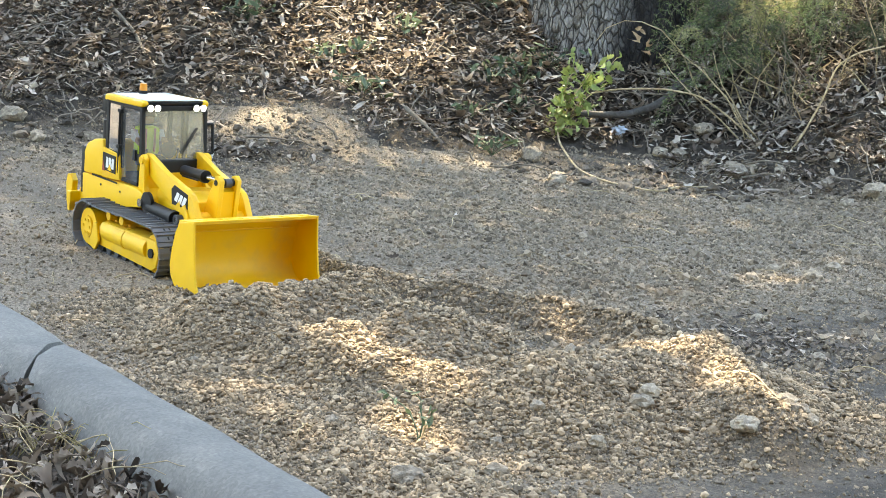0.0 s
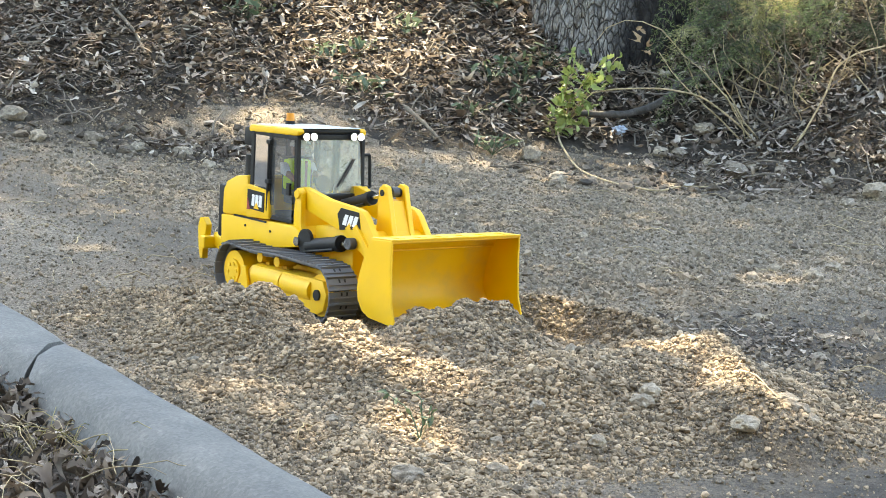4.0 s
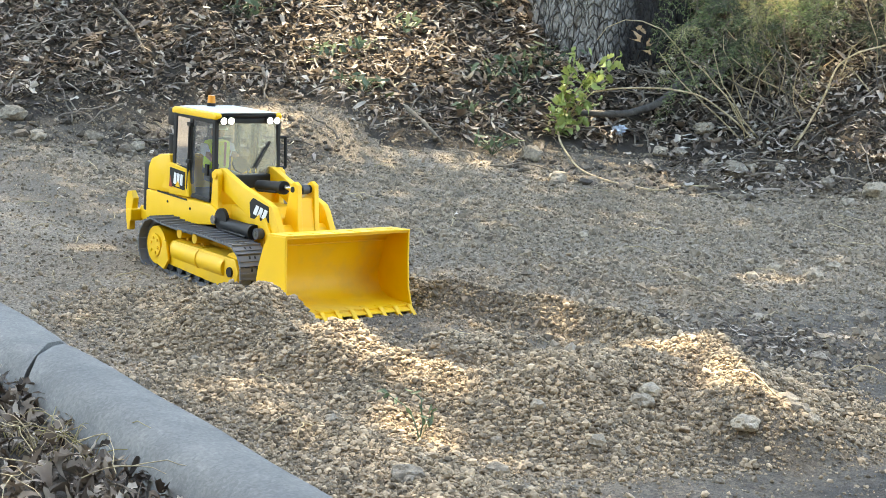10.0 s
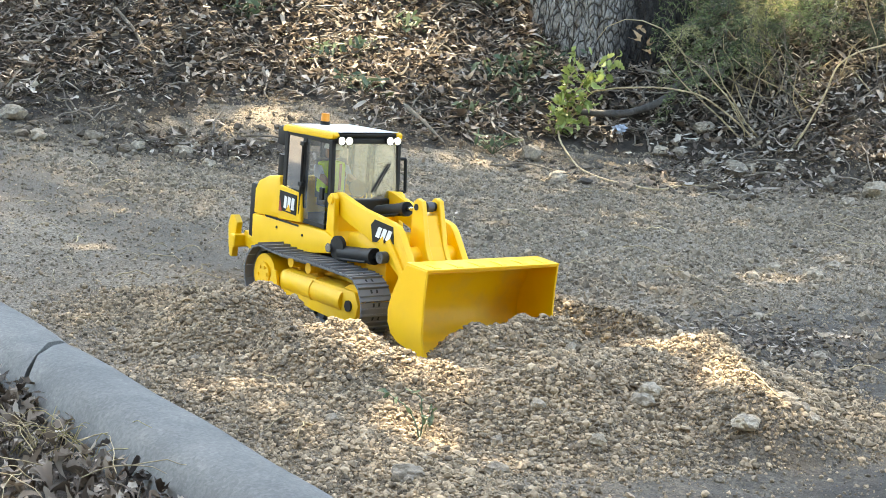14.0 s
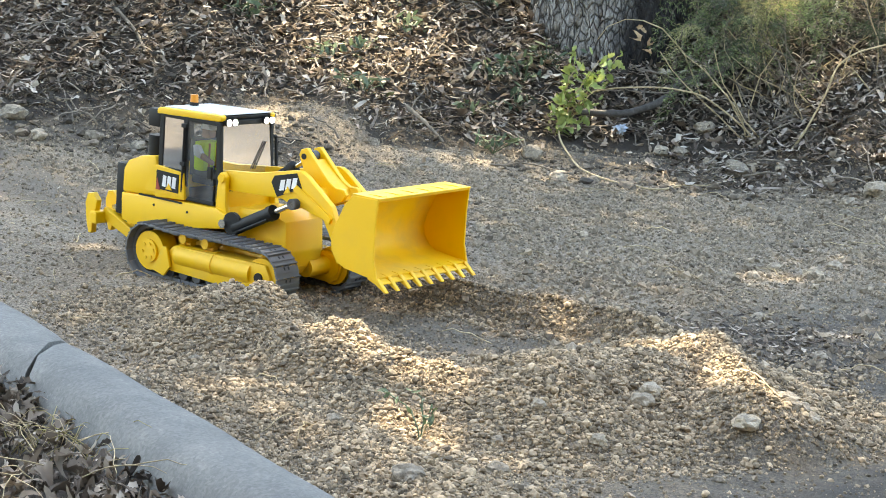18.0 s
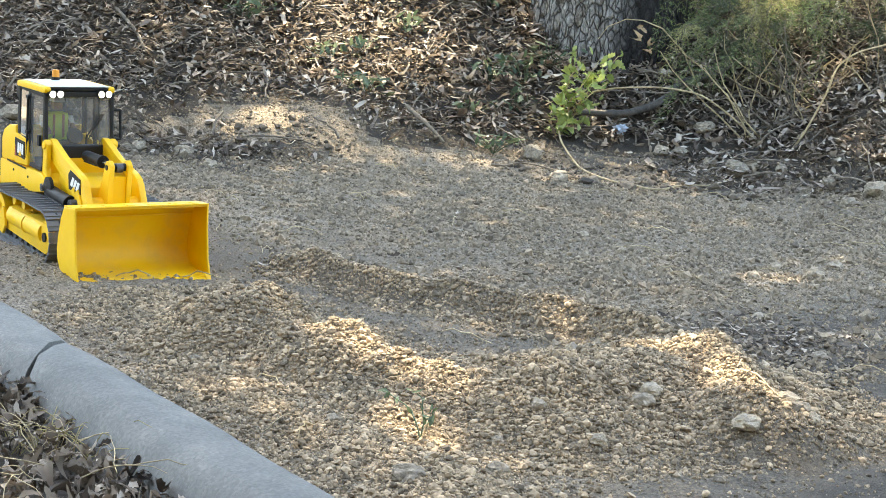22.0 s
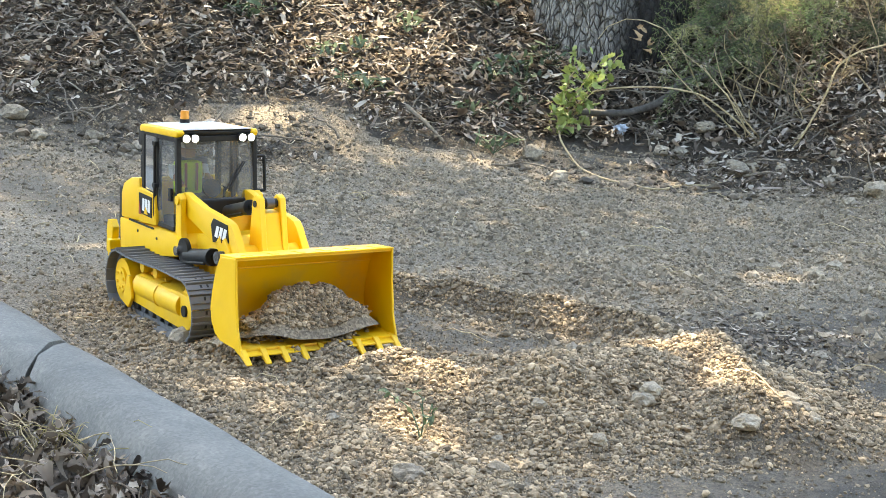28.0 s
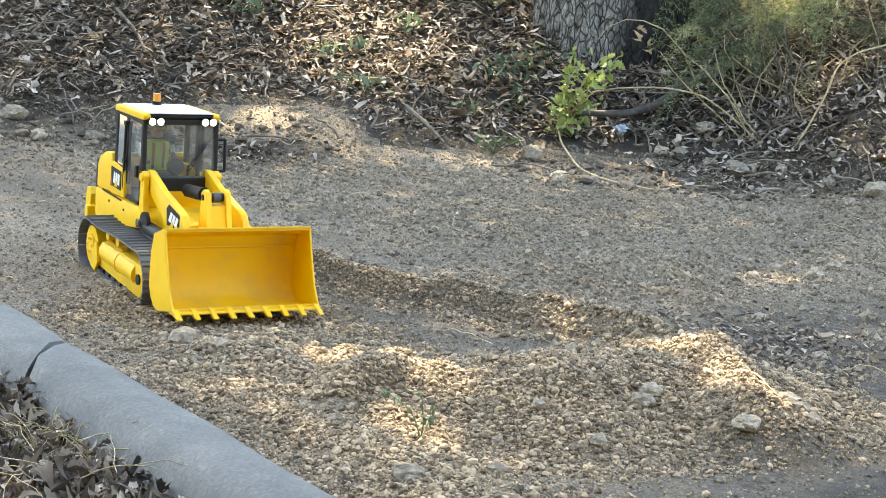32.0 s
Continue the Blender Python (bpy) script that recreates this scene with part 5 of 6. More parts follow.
def bush():
    """The feathery bush beside the trunk: arching plumes, each with two rows of branchlets set with fine needles."""
    plant = thing("feathery_bush", "tangled feathery olive-green bush with dry stems beside the oak", "bush")
    stems = []
    needles = {"dark_foliage": [], "green_foliage": [], "golden_foliage": []}
    for k in range(165):
        bx, by = rng.uniform(0.72, 1.85), rng.uniform(5.02, 5.75)
        bz = float(ground(bx, by))
        tx, ty = max(0.58, bx - rng.uniform(-0.20, 0.38)), max(4.86, by - rng.uniform(0.10, 0.50))
        tip = np.array([tx, ty, float(ground(tx, ty)) + rng.uniform(0.02, 0.20)])
        pts = bent((bx, by, bz), tip, (0, 0, rng.uniform(0.07, 0.24)), rng, 15, 0.006)
        stems.append(tube(pts, np.linspace(0.0022, 0.0006, 15), 4))
        # more golden at right: yellower growth, plus bright sunlight put into its colour
        kind = "golden_foliage" if rng.random() < 0.22 + 0.45 * (bx > 1.25) else ("dark_foliage" if rng.random() < 0.30 else "green_foliage")
        along = pts[-1] - pts[4]
        along /= np.linalg.norm(along)
        flat = np.cross(along, rng.normal(0, 0.4, 3) + (0, 0, 1))
        flat /= np.linalg.norm(flat)
        reach = rng.uniform(0.07, 0.13)
        for u in np.arange(4.5, 14, 0.40):
            c = np.array([np.interp(u, np.arange(15), pts[:, q]) for q in range(3)])
            for sign in (-1, 1):
                length = reach * (1.15 - u / 15) * rng.uniform(0.7, 1.3)
                d = sign * flat + along * rng.uniform(0.5, 1.1) + rng.normal(0, 0.22, 3) + (0, 0, -0.15)
                d *= length / np.linalg.norm(d)
                if rng.random() < 0.35:
                    stems.append(tube(bent(c, c + d, (0, 0, 0.004), rng, 4), np.full(4, 0.0005), 3))
                w = rng.random((int(9 + 110 * length), 1))
                at = c + d * w + np.array([0, 0, 0.016]) * w * (1 - w)
                needles[kind].append((at, d / length * 0.7 + rng.normal(0, 0.5, at.shape)))
    tagged(from_arrays("stem_tangle", *gather(stems), WOOD, plant, True, "dull brown stems"), kind="stuff")
    for kind, mat in (("dark_foliage", FERN_DARK), ("green_foliage", FERN), ("golden_foliage", FERN_GOLD)):
        spots, ways = (np.concatenate(q) for q in zip(*needles[kind]))
        v, f = blades(spots, ways, rng.uniform(0.008, 0.020, len(spots)), 0.0017)
        tagged(from_arrays(kind, v, f, mat, plant, False), kind="stuff")
    tuft = thing("dry_tuft", "dead straw-coloured tuft hanging in the bush", "dry tuft")
    at = np.array([1.153, 4.93, 0.29]) + rng.normal(0, 1, (900, 3)) * (0.022, 0.02, 0.026)
    tagged(from_arrays("straw_foliage", *blades(at, rng.normal(0, 1, (900, 3)) + (0, 0, -0.4), rng.uniform(0.010, 0.03, 900), 0.0018), STRAW, tuft), kind="stuff")
    from_arrays("stalk", *tube(bent((1.16, 4.95, float(ground(1.16, 4.95))), (1.153, 4.93, 0.31), (0.01, 0, 0), rng, 6), np.full(6, 0.0022), 5), STRAW, tuft, True)
    dry = thing("dry_stalks", "dead tan stalks standing under the bush", "dry stalks")
    for k in range(80):
        bx, by = rng.uniform(0.80, 1.5), rng.uniform(4.78, 5.10)
        bz = float(ground(bx, by))
        pts = bent((bx, by, bz), (bx + rng.normal(-0.03, 0.13), by + rng.normal(0, 0.05), bz + rng.uniform(0.06, 0.26)), (rng.normal(0, 0.02), 0, 0), rng, 6, 0.003)
        from_arrays("stalk", *tube(pts, np.linspace(0.0026, 0.0011, 6), 4), WOOD if k % 2 else STRAW, dry, True)


def grass_tuft():
    """Half-dry grass that grows out of the leaves beside the kerb."""
    tuft = thing("grass_tuft", "half-dry grass growing between leaves beside the kerb", "grass")
    for name, mat, count in (("green_blade", DRYGREEN, 22), ("dry_blade", STRAW, 34)):
        for _ in range(count):
            x, y = rng.uniform(-0.50, -0.36), 0.0
            y = 1.915 - 0.60 * (x + 0.50) + rng.normal(0, 0.02)
            z = float(ground(x, y))
            pts = bent((x, y, z), (x + rng.normal(0.02, 0.06), y + rng.normal(-0.01, 0.04), z + rng.uniform(0.025, 0.05)), (0, 0, 0.018), rng, 7, 0.001)
            from_arrays(name, *tube(pts, np.linspace(0.0009, 0.0003, 7), 4), mat, tuft, True)


def lone_stems():
    def stem(name, label, pts, r0, r1, mat, cat, seg=6):
        P = np.array(pts, float)
        u = np.linspace(0, len(P) - 1, 4 * len(P))
        Q = np.stack([np.interp(u, np.arange(len(P)), P[:, k]) for k in range(3)], -1)
        Q[1:-1] = (Q[:-2] + 2 * Q[1:-1] + Q[2:]) / 4
        Q[1:-1] = (Q[:-2] + 2 * Q[1:-1] + Q[2:]) / 4
        tagged(from_arrays(name, *tube(Q, np.linspace(r0, r1, len(Q)), seg), mat, None, True), label, cat)

    G = lambda x, y, z=0.0: (x, y, float(ground(x, y)) + z)
    stem("fallen_branch", "dark bent fallen branch lying on the leaves", [G(0.36, 4.885, 0.032), G(0.441, 4.883, 0.034), G(0.507, 4.895, 0.035), G(0.576, 4.934, 0.035), G(0.629, 4.987, 0.036), G(0.666, 5.056, 0.036), G(0.712, 5.078, 0.037), G(0.80, 5.10, 0.042)], 0.0095, 0.0135, DARKWOOD, "branch", 10)
    stem("creeping_vine", "pale dry vine trailing over the dirt", [G(0.30, 4.80, 0.05), G(0.302, 4.75, 0.012), G(0.346, 4.567, 0.004), G(0.385, 4.466, 0.004), G(0.437, 4.364, 0.004), G(0.539, 4.291, 0.005), G(0.614, 4.425, 0.005), G(0.696, 4.425, 0.005), G(0.768, 4.54, 0.006)], 0.0030, 0.0024, STRAW, "vine")
    stem("arched_stem", "tan dry stem arching out of the bush", [(0.393, 4.86, 0.215), (0.454, 4.779, 0.238), (0.533, 4.779, 0.245), (0.597, 4.779, 0.248), (0.694, 4.779, 0.237), (0.779, 4.779, 0.184), (0.84, 4.779, 0.136), G(0.863, 4.775, -0.005)], 0.0024, 0.0028, STRAW, "stem")
    stem("arched_stem", "tan dry stem arching out of the bush", [(1.20, 4.80, 0.41), (1.133, 4.72, 0.398), (1.087, 4.684, 0.384), (1.044, 4.684, 0.348), (1.025, 4.684, 0.274), (0.997, 4.684, 0.209), (0.972, 4.684, 0.152), G(0.94, 4.68, -0.005)], 0.0022, 0.0034, STRAW, "stem")
    stem("bare_twig", "grey bare twig reaching out of the bush", [G(0.55, 5.02, 0.02), G(0.64, 4.95, 0.07), G(0.72, 4.92, 0.15), G(0.75, 4.93, 0.22)], 0.0026, 0.0012, WOOD, "twig")
    stem("bare_twig", "grey bare twig reaching out of the bush", [G(0.92, 4.80, 0.0), G(0.84, 4.82, 0.07), G(0.80, 4.85, 0.15)], 0.0030, 0.0014, WOOD, "twig")
    stem("bare_stick", "grey leaning stick in the leaf litter", [G(-0.13, 4.66, 0.04), G(-0.07, 4.60, 0.03), G(-0.02, 4.55, 0.012)], 0.007, 0.004, WOOD, "stick")
    stem("bare_stick", "grey stick lying on the bank", [G(-1.0, 4.95, 0.02), G(-0.93, 4.88, 0.02), G(-0.88, 4.80, 0.015)], 0.006, 0.004, WOOD, "stick")


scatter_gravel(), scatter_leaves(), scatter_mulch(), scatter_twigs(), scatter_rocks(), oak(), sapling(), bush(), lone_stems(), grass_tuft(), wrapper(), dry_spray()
for x, y, r, c in ((-0.155, 5.13, 0.035, 26), (-0.26, 4.78, 0.035, 30), (-0.64, 5.15, 0.04, 30), (0.115, 4.57, 0.028, 24), (0.08, 5.33, 0.04, 34), (-0.30, 5.0, 0.03, 20),
                   (0.20, 5.0, 0.04, 34), (0.10, 4.95, 0.03, 24), (0.05, 4.75, 0.025, 14), (0.27, 5.1, 0.04, 30), (0.18, 4.86, 0.03, 20), (-0.38, 4.98, 0.025, 14)):
    herb(x, y, r, c)


def gravel_weed():
    """A thin weed half buried in the loose gravel."""
    plant = thing("weed", "thin grey-green weed with few leaves in loose gravel", "plant")
    x, y = -0.012, 1.945
    z = float(ground(x, y))
    for k, (dx, dy, h) in enumerate(((-0.05, 0.05, 0.045), (-0.012, 0.02, 0.055), (0.012, 0.0, 0.04), (0.004, -0.01, 0.03))):
        pts = bent((x, y, z), (x + dx, y + dy, z + h), (0.006, 0, 0.012), rng, 8, 0.001)
        from_arrays("stem", *tube(pts, np.linspace(0.0011, 0.0006, 8), 5), STRAW if k == 3 else DUSTY, plant, True)
        for j in (3, 5, 6, 7):
            v, f = leaves(pts[j][None] + rng.normal(0, 0.002, (1, 3)), np.array([rng.uniform(0.010, 0.019)]), rng, 0.7, 0.5, 0.4)
            from_arrays("leaf", v, f, DUSTY, plant, True)


gravel_weed()
# ---- loose soil that the bucket pushes ----
def mound(name, label, length, width, height, count, seed, reach=1.75):
    """A heap of loose soil and stones, its middle on the origin, pushed along +x."""
    r = np.random.default_rng(seed)
    heap = thing(name, label, "soil")
    nr, na = 26, 64
    shape = lambda x, y: height * np.exp(-((np.abs(x) / length) ** 2.3 + (np.abs(y) / width) ** 2.6)) * (1 + 0.12 * wob(x, y, 31, seed) + 0.10 * wob(x, y, 70, seed + 1)) - 0.012 - 0.05 * np.clip(np.hypot(x / length, y / width) - 1.25, 0, 1)
    rad = np.linspace(0, reach, nr)
    ang = np.arange(na) * 2 * np.pi / na
    X, Y = (rad[:, None] * np.cos(ang)) * length, (rad[:, None] * np.sin(ang)) * width
    V = np.stack([X, Y, shape(X, Y)], -1).reshape(-1, 3)
    F = [(i * na + j, i * na + (j + 1) % na, (i + 1) * na + (j + 1) % na, (i + 1) * na + j) for i in range(nr - 1) for j in range(na)]
    from_arrays("heap_core", V, F, SOIL, heap, True)
    a, q = r.random(count) * 6.283, np.sqrt(r.random(count)) * reach * 0.83
    x, y = q * np.cos(a) * length, q * np.sin(a) * width
    size = np.clip(np.exp(r.normal(math.log(0.00205), 0.42, count)), 0.0010, 0.0058)
    z = shape(x, y) + size * r.uniform(-0.15, 0.65, count)
    P, big = np.stack([x, y, z], -1), size > 0.0026
    tagged(from_arrays("heap_gravel", *stones(P[big], size[big], r), GRAVEL, heap), kind="stuff")
    tagged(from_arrays("heap_grit", *grit_stones(P[~big], size[~big] * 1.12, r), GRAVEL, heap), kind="stuff")
    return heap


first_heap = mound("soil_heap", "heap of loose tan soil pushed by the bucket", 0.145, 0.135, 0.104, 13000, 3)
middle_heap = mound("soil_heap", "heap of gravelly soil in the middle of the windrow", 0.17, 0.165, 0.096, 13000, 4)
last_heap = mound("soil_heap", "heap of gravelly soil at the end of the windrow", 0.125, 0.124, 0.108, 13000, 5)
crest_heap = mound("soil_heap", "heap of tan soil along the crest of the windrow", 0.150, 0.105, 0.094, 12000, 6)
bucket_load = mound("soil_heap", "load of gravelly soil riding in the bucket", 0.048, 0.100, 0.078, 4200, 8, 1.15)


def pour():
    """Loose stones that lie in the last heap, ride in the bucket and fall from its edge."""
    r = np.random.default_rng(11)
    n = 1500
    P = np.stack([r.normal(0, 0.011, n), r.uniform(-0.098, 0.098, n), r.uniform(-0.030, 0.022, n)], -1)
    P[:, 0] += 0.010 * np.sin(P[:, 1] * 60)
    P[:, 2] -= 0.012 * np.abs(np.sin(P[:, 1] * 33))
    v, f = stones(P, np.exp(r.normal(math.log(0.0026), 0.4, n)), r)
    ob = from_arrays("falling_soil", v, f, GRAVEL)
    return tagged(ob, "loose gravelly soil falling from the bucket edge", "soil")


falling_soil = pour()

def motions():
    # seconds; the machine's x, y, z, roll, pitch, heading; angles of boom, bucket and lever
    rows = [
        (0, -0.5026, 3.0418, -0.0026, 0.3, 0.9, -52.7, -20.8, 52.0, 69.6),
        (0.5, -0.4652, 3.0006, -0.0029, 0.8, 0.7, -49.3, -22.6, 51.0, 72.8),
        (1, -0.4314, 2.9451, -0.0025, 0.7, 0.6, -49.6, -20.3, 52.3, 81.0),
        (1.5, -0.4075, 2.9178, -0.0020, 0.6, 0.3, -49.8, -18.0, 55.3, 82.7),
        (2, -0.3710, 2.8746, -0.0018, 0.6, -0.5, -50.7, -18.1, 56.1, 83.5),
        (2.5, -0.3216, 2.8282, -0.0015, 0.6, -1.5, -50.9, -17.9, 45.9, 91.9),
        (3, -0.2872, 2.7957, -0.0011, 0.2, -2.2, -51.4, -18.6, 42.3, 88.3),
        (3.5, -0.2464, 2.7644, -0.0011, -0.3, -2.8, -51.6, -14.6, 49.3, 91.0),
        (4.8, -0.1380, 2.6980, -0.0020, -1.5, -1.0, -53.4, -6.0, 36.0, 104.0),
        (5.5, -0.1565, 2.7319, -0.0030, -1.8, 0.2, -54.0, 3.0, 19.4, 118.0),
        (6, -0.2274, 2.7709, -0.0048, -1.4, -1.5, -53.9, 2.8, 22.7, 122.0),
        (6.5, -0.2762, 2.8155, -0.0056, -1.3, -1.0, -53.4, 1.0, 26.0, 121.8),
        (7, -0.3357, 2.8719, -0.0058, -1.5, 0.6, -52.3, -1.3, 62.5, 118.9),
        (7.5, -0.4191, 2.9778, -0.0053, -1.7, 1.9, -52.9, -5.0, 49.7, 116.2),
        (8, -0.4649, 3.0438, -0.0041, -1.4, 2.5, -51.2, -15.4, 47.9, 97.0),
        (8.5, -0.4633, 3.0410, -0.0032, -1.0, 2.4, -51.3, -18.2, 50.0, 86.7),
        (9, -0.4192, 2.9756, -0.0027, -0.7, 1.9, -50.8, -18.4, 52.6, 87.3),
        (9.5, -0.3828, 2.9332, -0.0028, -0.4, 1.1, -51.5, -18.5, 51.9, 84.5),
        (10, -0.3530, 2.9056, -0.0031, -0.0, -0.1, -51.4, -18.5, 50.2, 85.2),
        (10.5, -0.3240, 2.8801, -0.0030, 0.2, -1.0, -51.0, -18.8, 49.1, 87.7),
        (11, -0.2965, 2.8483, -0.0029, 0.2, -1.5, -51.7, -18.8, 47.4, 88.6),
        (11.5, -0.2695, 2.8220, -0.0026, -0.1, -1.9, -51.8, -18.9, 41.6, 88.4),
        (12, -0.2529, 2.8144, -0.0024, -0.3, -2.2, -51.9, -19.2, 37.7, 88.4),
        (12.5, -0.2238, 2.7703, -0.0020, -0.4, -1.9, -52.2, -14.1, 41.4, 93.4),
        (13, -0.2102, 2.7543, -0.0011, -0.3, -1.7, -52.3, -13.9, 42.2, 92.6),
        (13.5, -0.1674, 2.7139, 0.0005, -0.3, -1.3, -52.6, -13.7, 42.0, 93.9),
        (14, -0.1372, 2.6702, 0.0026, -0.7, -0.3, -53.2, -14.0, 43.0, 94.1),
        (14.5, -0.0964, 2.6139, 0.0047, -1.9, 1.4, -54.3, -12.7, 41.1, 92.3),
        (15.2, -0.0500, 2.5520, 0.0050, -2.0, 1.2, -54.0, -11.0, 38.0, 95.0),
        (15.8, -0.0880, 2.6120, 0.0030, -1.2, 0.6, -52.5, 1.0, 31.0, 115.0),
        (16.5, -0.1764, 2.7219, -0.0011, 0.3, -0.7, -49.6, 4.6, 45.8, 124.5),
        (17, -0.2334, 2.7593, -0.0012, 0.2, -0.6, -47.8, 3.5, 46.9, 122.3),
        (17.5, -0.2850, 2.8118, -0.0009, 0.3, 0.1, -44.7, 2.7, 46.6, 122.5),
        (18, -0.3534, 2.8628, -0.0002, 0.5, 1.0, -35.7, 3.3, 44.4, 125.1),
        (18.5, -0.4174, 2.9105, 0.0003, 0.6, 1.5, -36.3, 3.1, 44.2, 125.0),
        (19, -0.5181, 2.9890, 0.0012, 0.7, 1.6, -34.2, 3.3, 43.9, 125.6),
        (19.5, -0.5953, 3.0409, 0.0027, 0.8, 2.0, -35.9, 3.7, 43.6, 124.2),
        (20, -0.6625, 3.0813, 0.0047, 1.0, 2.1, -41.5, 4.5, 68.8, 119.2),
        (20.5, -0.7129, 3.1306, 0.0059, 1.1, 1.8, -53.5, -7.3, 68.8, 96.0),
        (21, -0.7317, 3.1559, 0.0055, 1.0, 1.4, -59.1, -15.3, 54.1, 71.9),
        (21.5, -0.7223, 3.1388, 0.0048, 0.9, 1.3, -57.9, -20.9, 49.7, 67.3),
        (22, -0.6836, 3.0775, 0.0042, 0.7, 1.1, -56.8, -21.0, 50.5, 71.4),
        (22.5, -0.6557, 3.0398, 0.0035, 0.5, 0.8, -57.2, -21.2, 50.3, 69.0),
        (23, -0.6112, 2.9710, 0.0029, 0.4, 0.4, -56.9, -20.1, 49.6, 76.7),
        (23.5, -0.5849, 2.9443, 0.0024, 0.4, 0.1, -57.5, -19.8, 45.8, 76.4),
        (24, -0.5556, 2.8955, 0.0022, -0.0, 0.4, -57.6, -20.3, 44.9, 74.2),
        (24.5, -0.5265, 2.8362, 0.0024, -0.7, 1.0, -57.3, -19.9, 43.2, 78.2),
        (25, -0.5073, 2.7991, 0.0024, -1.1, 1.3, -57.5, -15.2, 49.8, 82.4),
        (25.5, -0.5013, 2.7871, 0.0026, -1.2, 1.3, -57.2, -14.5, 50.8, 87.0),
        (27.5, -0.3720, 2.5857, 0.0035, 1.1, -0.4, -57.3, -14.2, 51.0, 91.9),
        (28, -0.3478, 2.5539, 0.0038, 1.6, -1.4, -58.2, -12.9, 49.6, 88.3),
        (28.5, -0.3194, 2.5159, 0.0037, 2.1, -2.7, -58.5, -13.1, 51.1, 90.9),
        (28.8, -0.3010, 2.4900, 0.0035, 2.4, -3.6, -58.5, -12.6, 49.0, 92.0),
        (29, -0.2902, 2.4751, 0.0034, 2.6, -4.2, -58.6, -11.4, 35.2, 96.9),
        (29.2, -0.2835, 2.4705, 0.0033, 2.7, -4.7, -58.9, -11.5, 26.5, 100.5),
        (29.5, -0.2772, 2.4677, 0.0032, 2.8, -5.1, -59.5, -11.6, 24.5, 102.2),
        (30, -0.2814, 2.4690, 0.0029, 2.5, -4.4, -60.2, 4.8, 23.7, 117.0),
        (30.5, -0.3268, 2.5309, 0.0020, 1.6, -2.1, -62.5, 0.6, 36.0, 115.8),
        (31, -0.3738, 2.6133, 0.0004, 0.8, 0.2, -64.5, 0.9, 54.3, 98.3),
        (31.5, -0.4208, 2.7229, -0.0013, 0.4, 1.5, -64.7, -0.1, 81.3, 86.7),
        (32, -0.4572, 2.8108, -0.0024, -0.1, 1.8, -60.7, -19.4, 65.3, 91.7),
    ]
    def place(x, z, deg):
        return Matrix.Translation((x * U, 0, z * U)) @ pose(0, 0, 0, 0, -deg, 0)

    machine = [(r[0], pose(r[1], r[2], r[3], r[4], r[5], r[6])) for r in rows]
    walk(loader, machine)
    walk(figure, machine)
    polar = lambda at, length, deg: (at[0] + length * math.cos(radians(deg)), at[1] + length * math.sin(radians(deg)))
    about = lambda at, off, deg: (at[0] + off[0] * math.cos(radians(deg)) - off[1] * math.sin(radians(deg)), at[1] + off[0] * math.sin(radians(deg)) + off[1] * math.cos(radians(deg)))
    boom_rows, bucket_rows, lever_rows, tilt_rows, lift_rows = [], [], [], ([], []), ([], [])
    for t, *_, a, b, c in rows:
        turn = a - KNEE0
        boom_rows.append((t, place(*PIVOT, turn)))
        bucket_rows.append((t, place(*about(PIVOT, HINGE, turn), b - LEVEL)))
        mid = about(PIVOT, TILT, turn)
        lever_rows.append((t, place(*mid, c)))
        for out, base, end in ((tilt_rows, (0.50, 1.72), polar(mid, 0.746, c)), (lift_rows, (0.50, 1.08), about(PIVOT, (1.62, -0.17), turn))):
            deg = math.degrees(math.atan2(end[1] - base[1], end[0] - base[0]))
            out[0].append((t, place(*base, deg))), out[1].append((t, place(*end, deg)))
    walk(boom, boom_rows), walk(bucket, bucket_rows), walk(lever, lever_rows)
    for ob, keys in zip(tilt_cylinder, tilt_rows):
        walk(ob, keys)
    for side, pair in lift_cylinders.items():
        for ob, keys in zip(pair, lift_rows):
            walk(ob, [(t, Matrix.Translation((0, 0.63 * side * U, 0)) @ m) for t, m in keys])
    # way of the tracks over the ground, then the shoes and sprockets
    way, d = [], 0.0
    for k, r in enumerate(rows):
        if k:
            p = rows[k - 1]
            h = radians((r[6] + p[6]) / 2)
            d += ((r[1] - p[1]) * math.cos(h) + (r[2] - p[2]) * math.sin(h)) / U
        way.append(d)
    stamps = [r[0] for r in rows]
    for side in (-1, 1):
        keys, t = [], 0.0
        while t < 32.01:
            keys.append((t, np.interp(t, stamps, way)))
            t += 0.25
        walk(sprockets[side], [(t, Matrix.Translation((-1.03 * U, 0.95 * side * U, 0.475 * U)) @ pose(0, 0, 0, 0, math.degrees(s / TR), 0)) for t, s in keys])
        for k, ob in enumerate(shoes[side]):
            walk(ob, [(t, shoe_pose(k * LOOP / SHOES + s)) for t, s in keys])
    # the heaps rest, are pushed ahead of the bucket and left behind
    def drift(ob, deg, way):
        walk(ob, [(t, pose(x, y, z, 0, 0, deg)) for t, x, y, z in way])

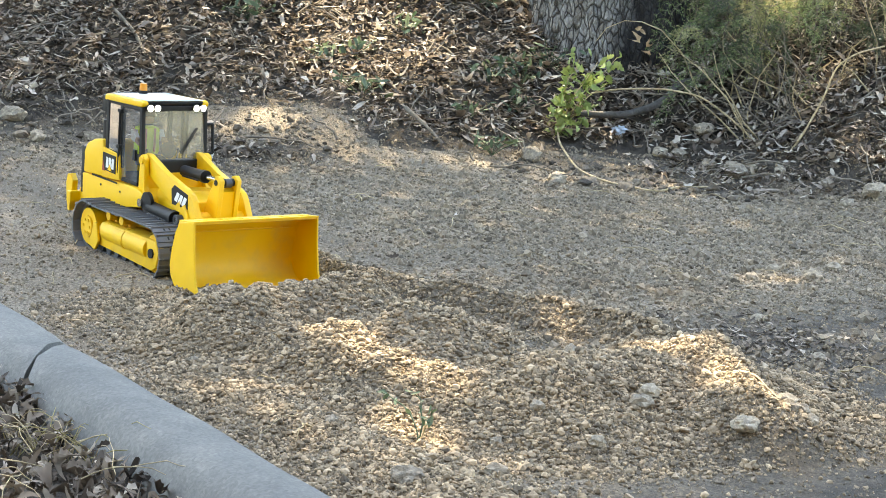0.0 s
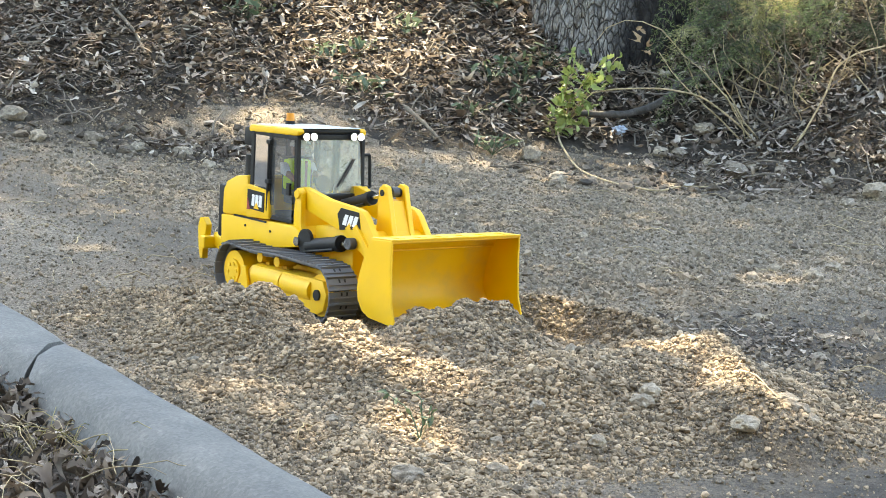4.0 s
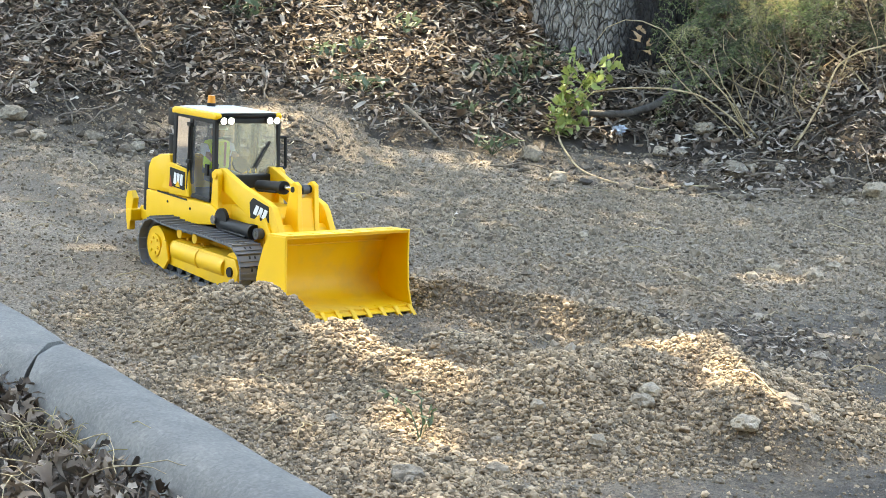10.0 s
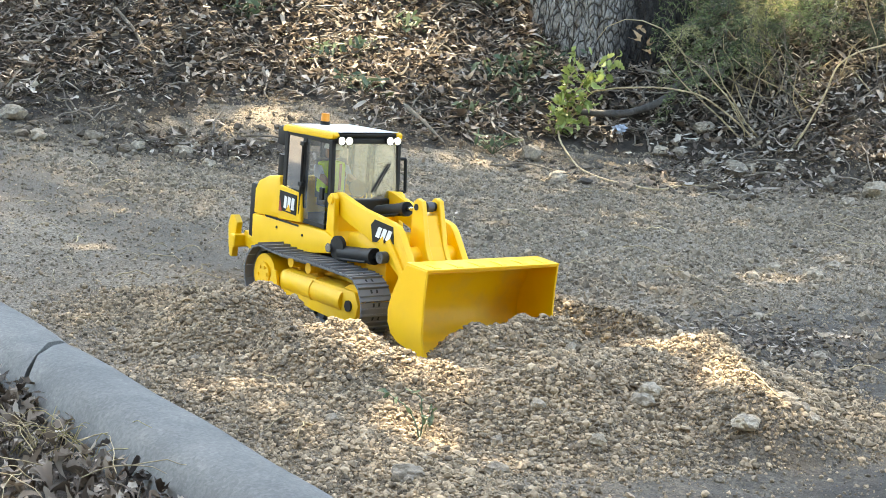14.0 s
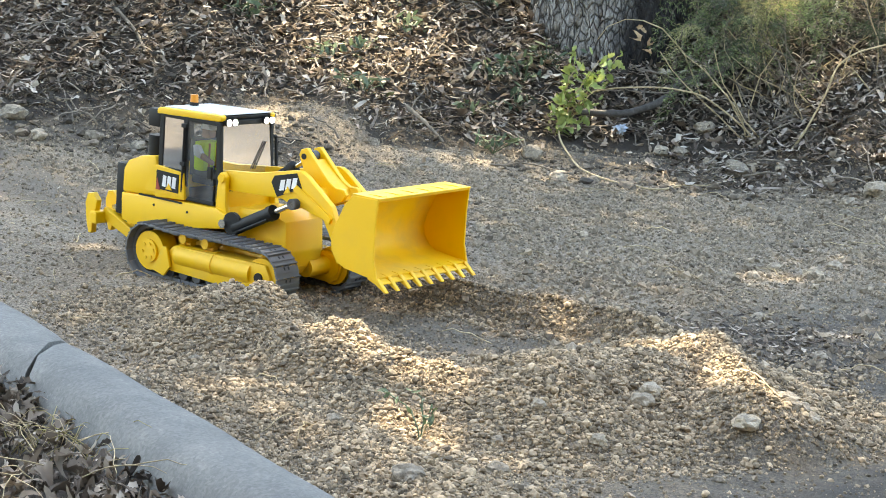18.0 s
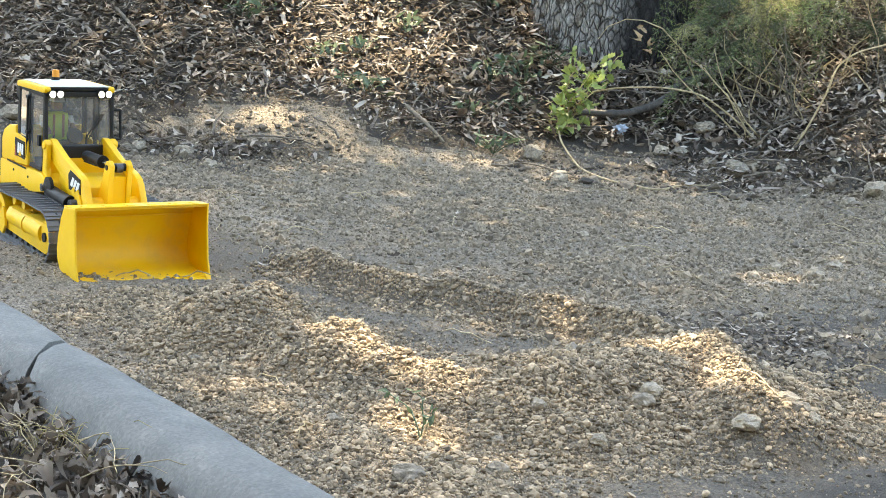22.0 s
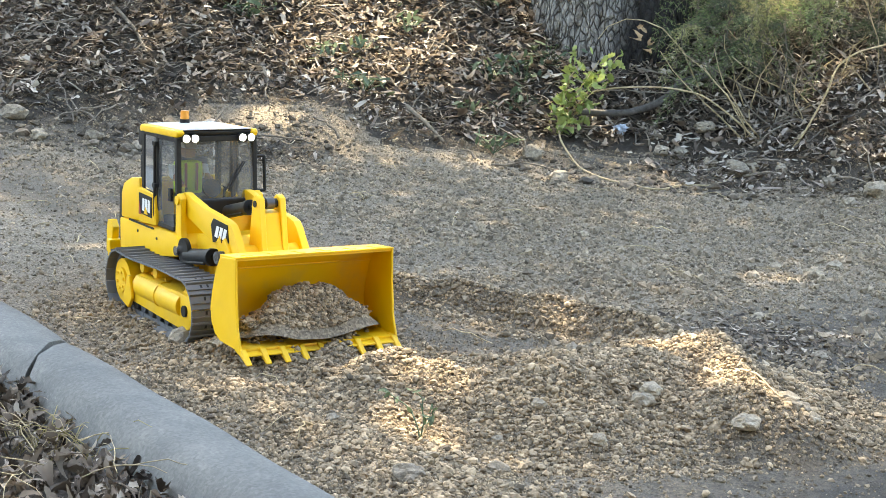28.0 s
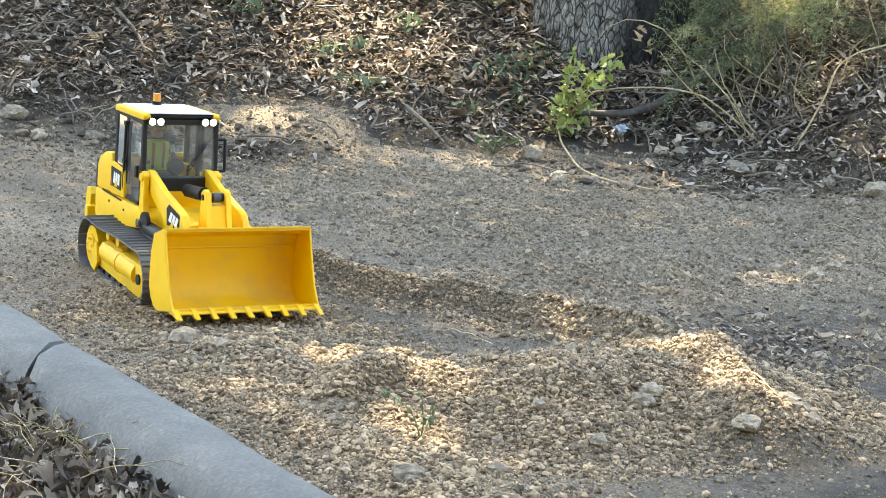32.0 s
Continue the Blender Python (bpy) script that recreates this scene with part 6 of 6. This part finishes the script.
    drift(first_heap, -52, [(0.0, -0.155, 2.510, 0.0), (1.8, -0.155, 2.510, 0.0), (2.5, -0.085, 2.500, 0.0), (3.0, -0.040, 2.462, 0.0), (3.5, 0.010, 2.420, 0.0), (4.6, 0.064, 2.345, -0.014), (5.2, 0.067, 2.338, -0.040),
                            (12.0, 0.067, 2.338, -0.040), (12.8, 0.070, 2.336, -0.014), (13.2, 0.084, 2.350, -0.004), (13.5, 0.100, 2.352, -0.006), (14.0, 0.128, 2.326, -0.008), (14.5, 0.160, 2.272, -0.006), (15.2, 0.196, 2.206, -0.018), (15.8, 0.199, 2.202, -0.045), (32.0, 0.199, 2.202, -0.045)])
    drift(middle_heap, -52, [(0.0, -0.018, 2.345, 0.0), (2.8, -0.018, 2.345, 0.0), (3.5, -0.004, 2.328, -0.003), (4.6, 0.033, 2.266, -0.018), (5.2, 0.035, 2.263, -0.024), (12.4, 0.035, 2.263, -0.024), (13.0, 0.045, 2.258, -0.024), (13.5, 0.070, 2.248, -0.026),
                             (14.0, 0.115, 2.225, -0.032), (14.5, 0.150, 2.175, -0.038), (15.2, 0.185, 2.135, -0.048), (15.8, 0.188, 2.130, -0.052), (32.0, 0.188, 2.130, -0.052)])
    drift(last_heap, -57, [(0.0, -0.288, 2.400, -0.008), (24.4, -0.288, 2.400, -0.008), (25.0, -0.276, 2.412, -0.002), (25.5, -0.268, 2.412, 0.0), (26.0, -0.250, 2.398, -0.002), (27.5, -0.176, 2.310, -0.016), (27.9, -0.160, 2.285, -0.040), (28.4, -0.152, 2.268, -0.062), (32.0, -0.152, 2.268, -0.062)])
    drift(crest_heap, -50, [(0.0, -0.150, 2.262, -0.010), (26.2, -0.150, 2.262, -0.010), (27.5, -0.112, 2.205, -0.022), (28.0, -0.094, 2.176, -0.036), (28.5, -0.082, 2.156, -0.042), (32.0, -0.082, 2.156, -0.042)])
    # the load lies in the last heap, rides in the bucket and slides out on the ground before it
    riding = []
    for t, x, y, z, roll, pitch, head, a, b, _ in rows:
        if 25.4 < t < 28.9:
            m = pose(x, y, z, roll, pitch, head) @ place(*about(PIVOT, HINGE, a - KNEE0), b - LEVEL)
            riding.append((t, m @ pose(0.078, 0, 0.013)))
    rest, slid, down = pose(-0.288, 2.400, 0.004, 0, 0, -57), pose(-0.086, 2.140, 0.042, 4, 22, -58), pose(-0.078, 2.122, 0.006, 0, 4, -58)
    walk(bucket_load, [(0.0, rest), (24.4, rest), (25.0, pose(-0.280, 2.420, 0.014, 0, 0, -57)), *riding, (29.0, slid), (29.2, down), (29.4, pose(-0.077, 2.120, 0.0, 0, 2, -58)), (32.0, pose(-0.077, 2.120, 0.0, 0, 2, -58))])
    drop = lambda x, y, z: pose(x, y, z, 0, 0, -58)
    walk(falling_soil, [(0.0, rest), (24.4, rest), (25.0, pose(-0.280, 2.420, 0.020, 0, 0, -57)), *[(t, m @ pose(0, 0, 0.012)) for t, m in riding], (29.0, drop(-0.062, 2.104, 0.040)), (29.2, drop(-0.058, 2.096, 0.004)), (29.4, drop(-0.056, 2.092, -0.020)), (32.0, drop(-0.056, 2.092, -0.020))])


motions()
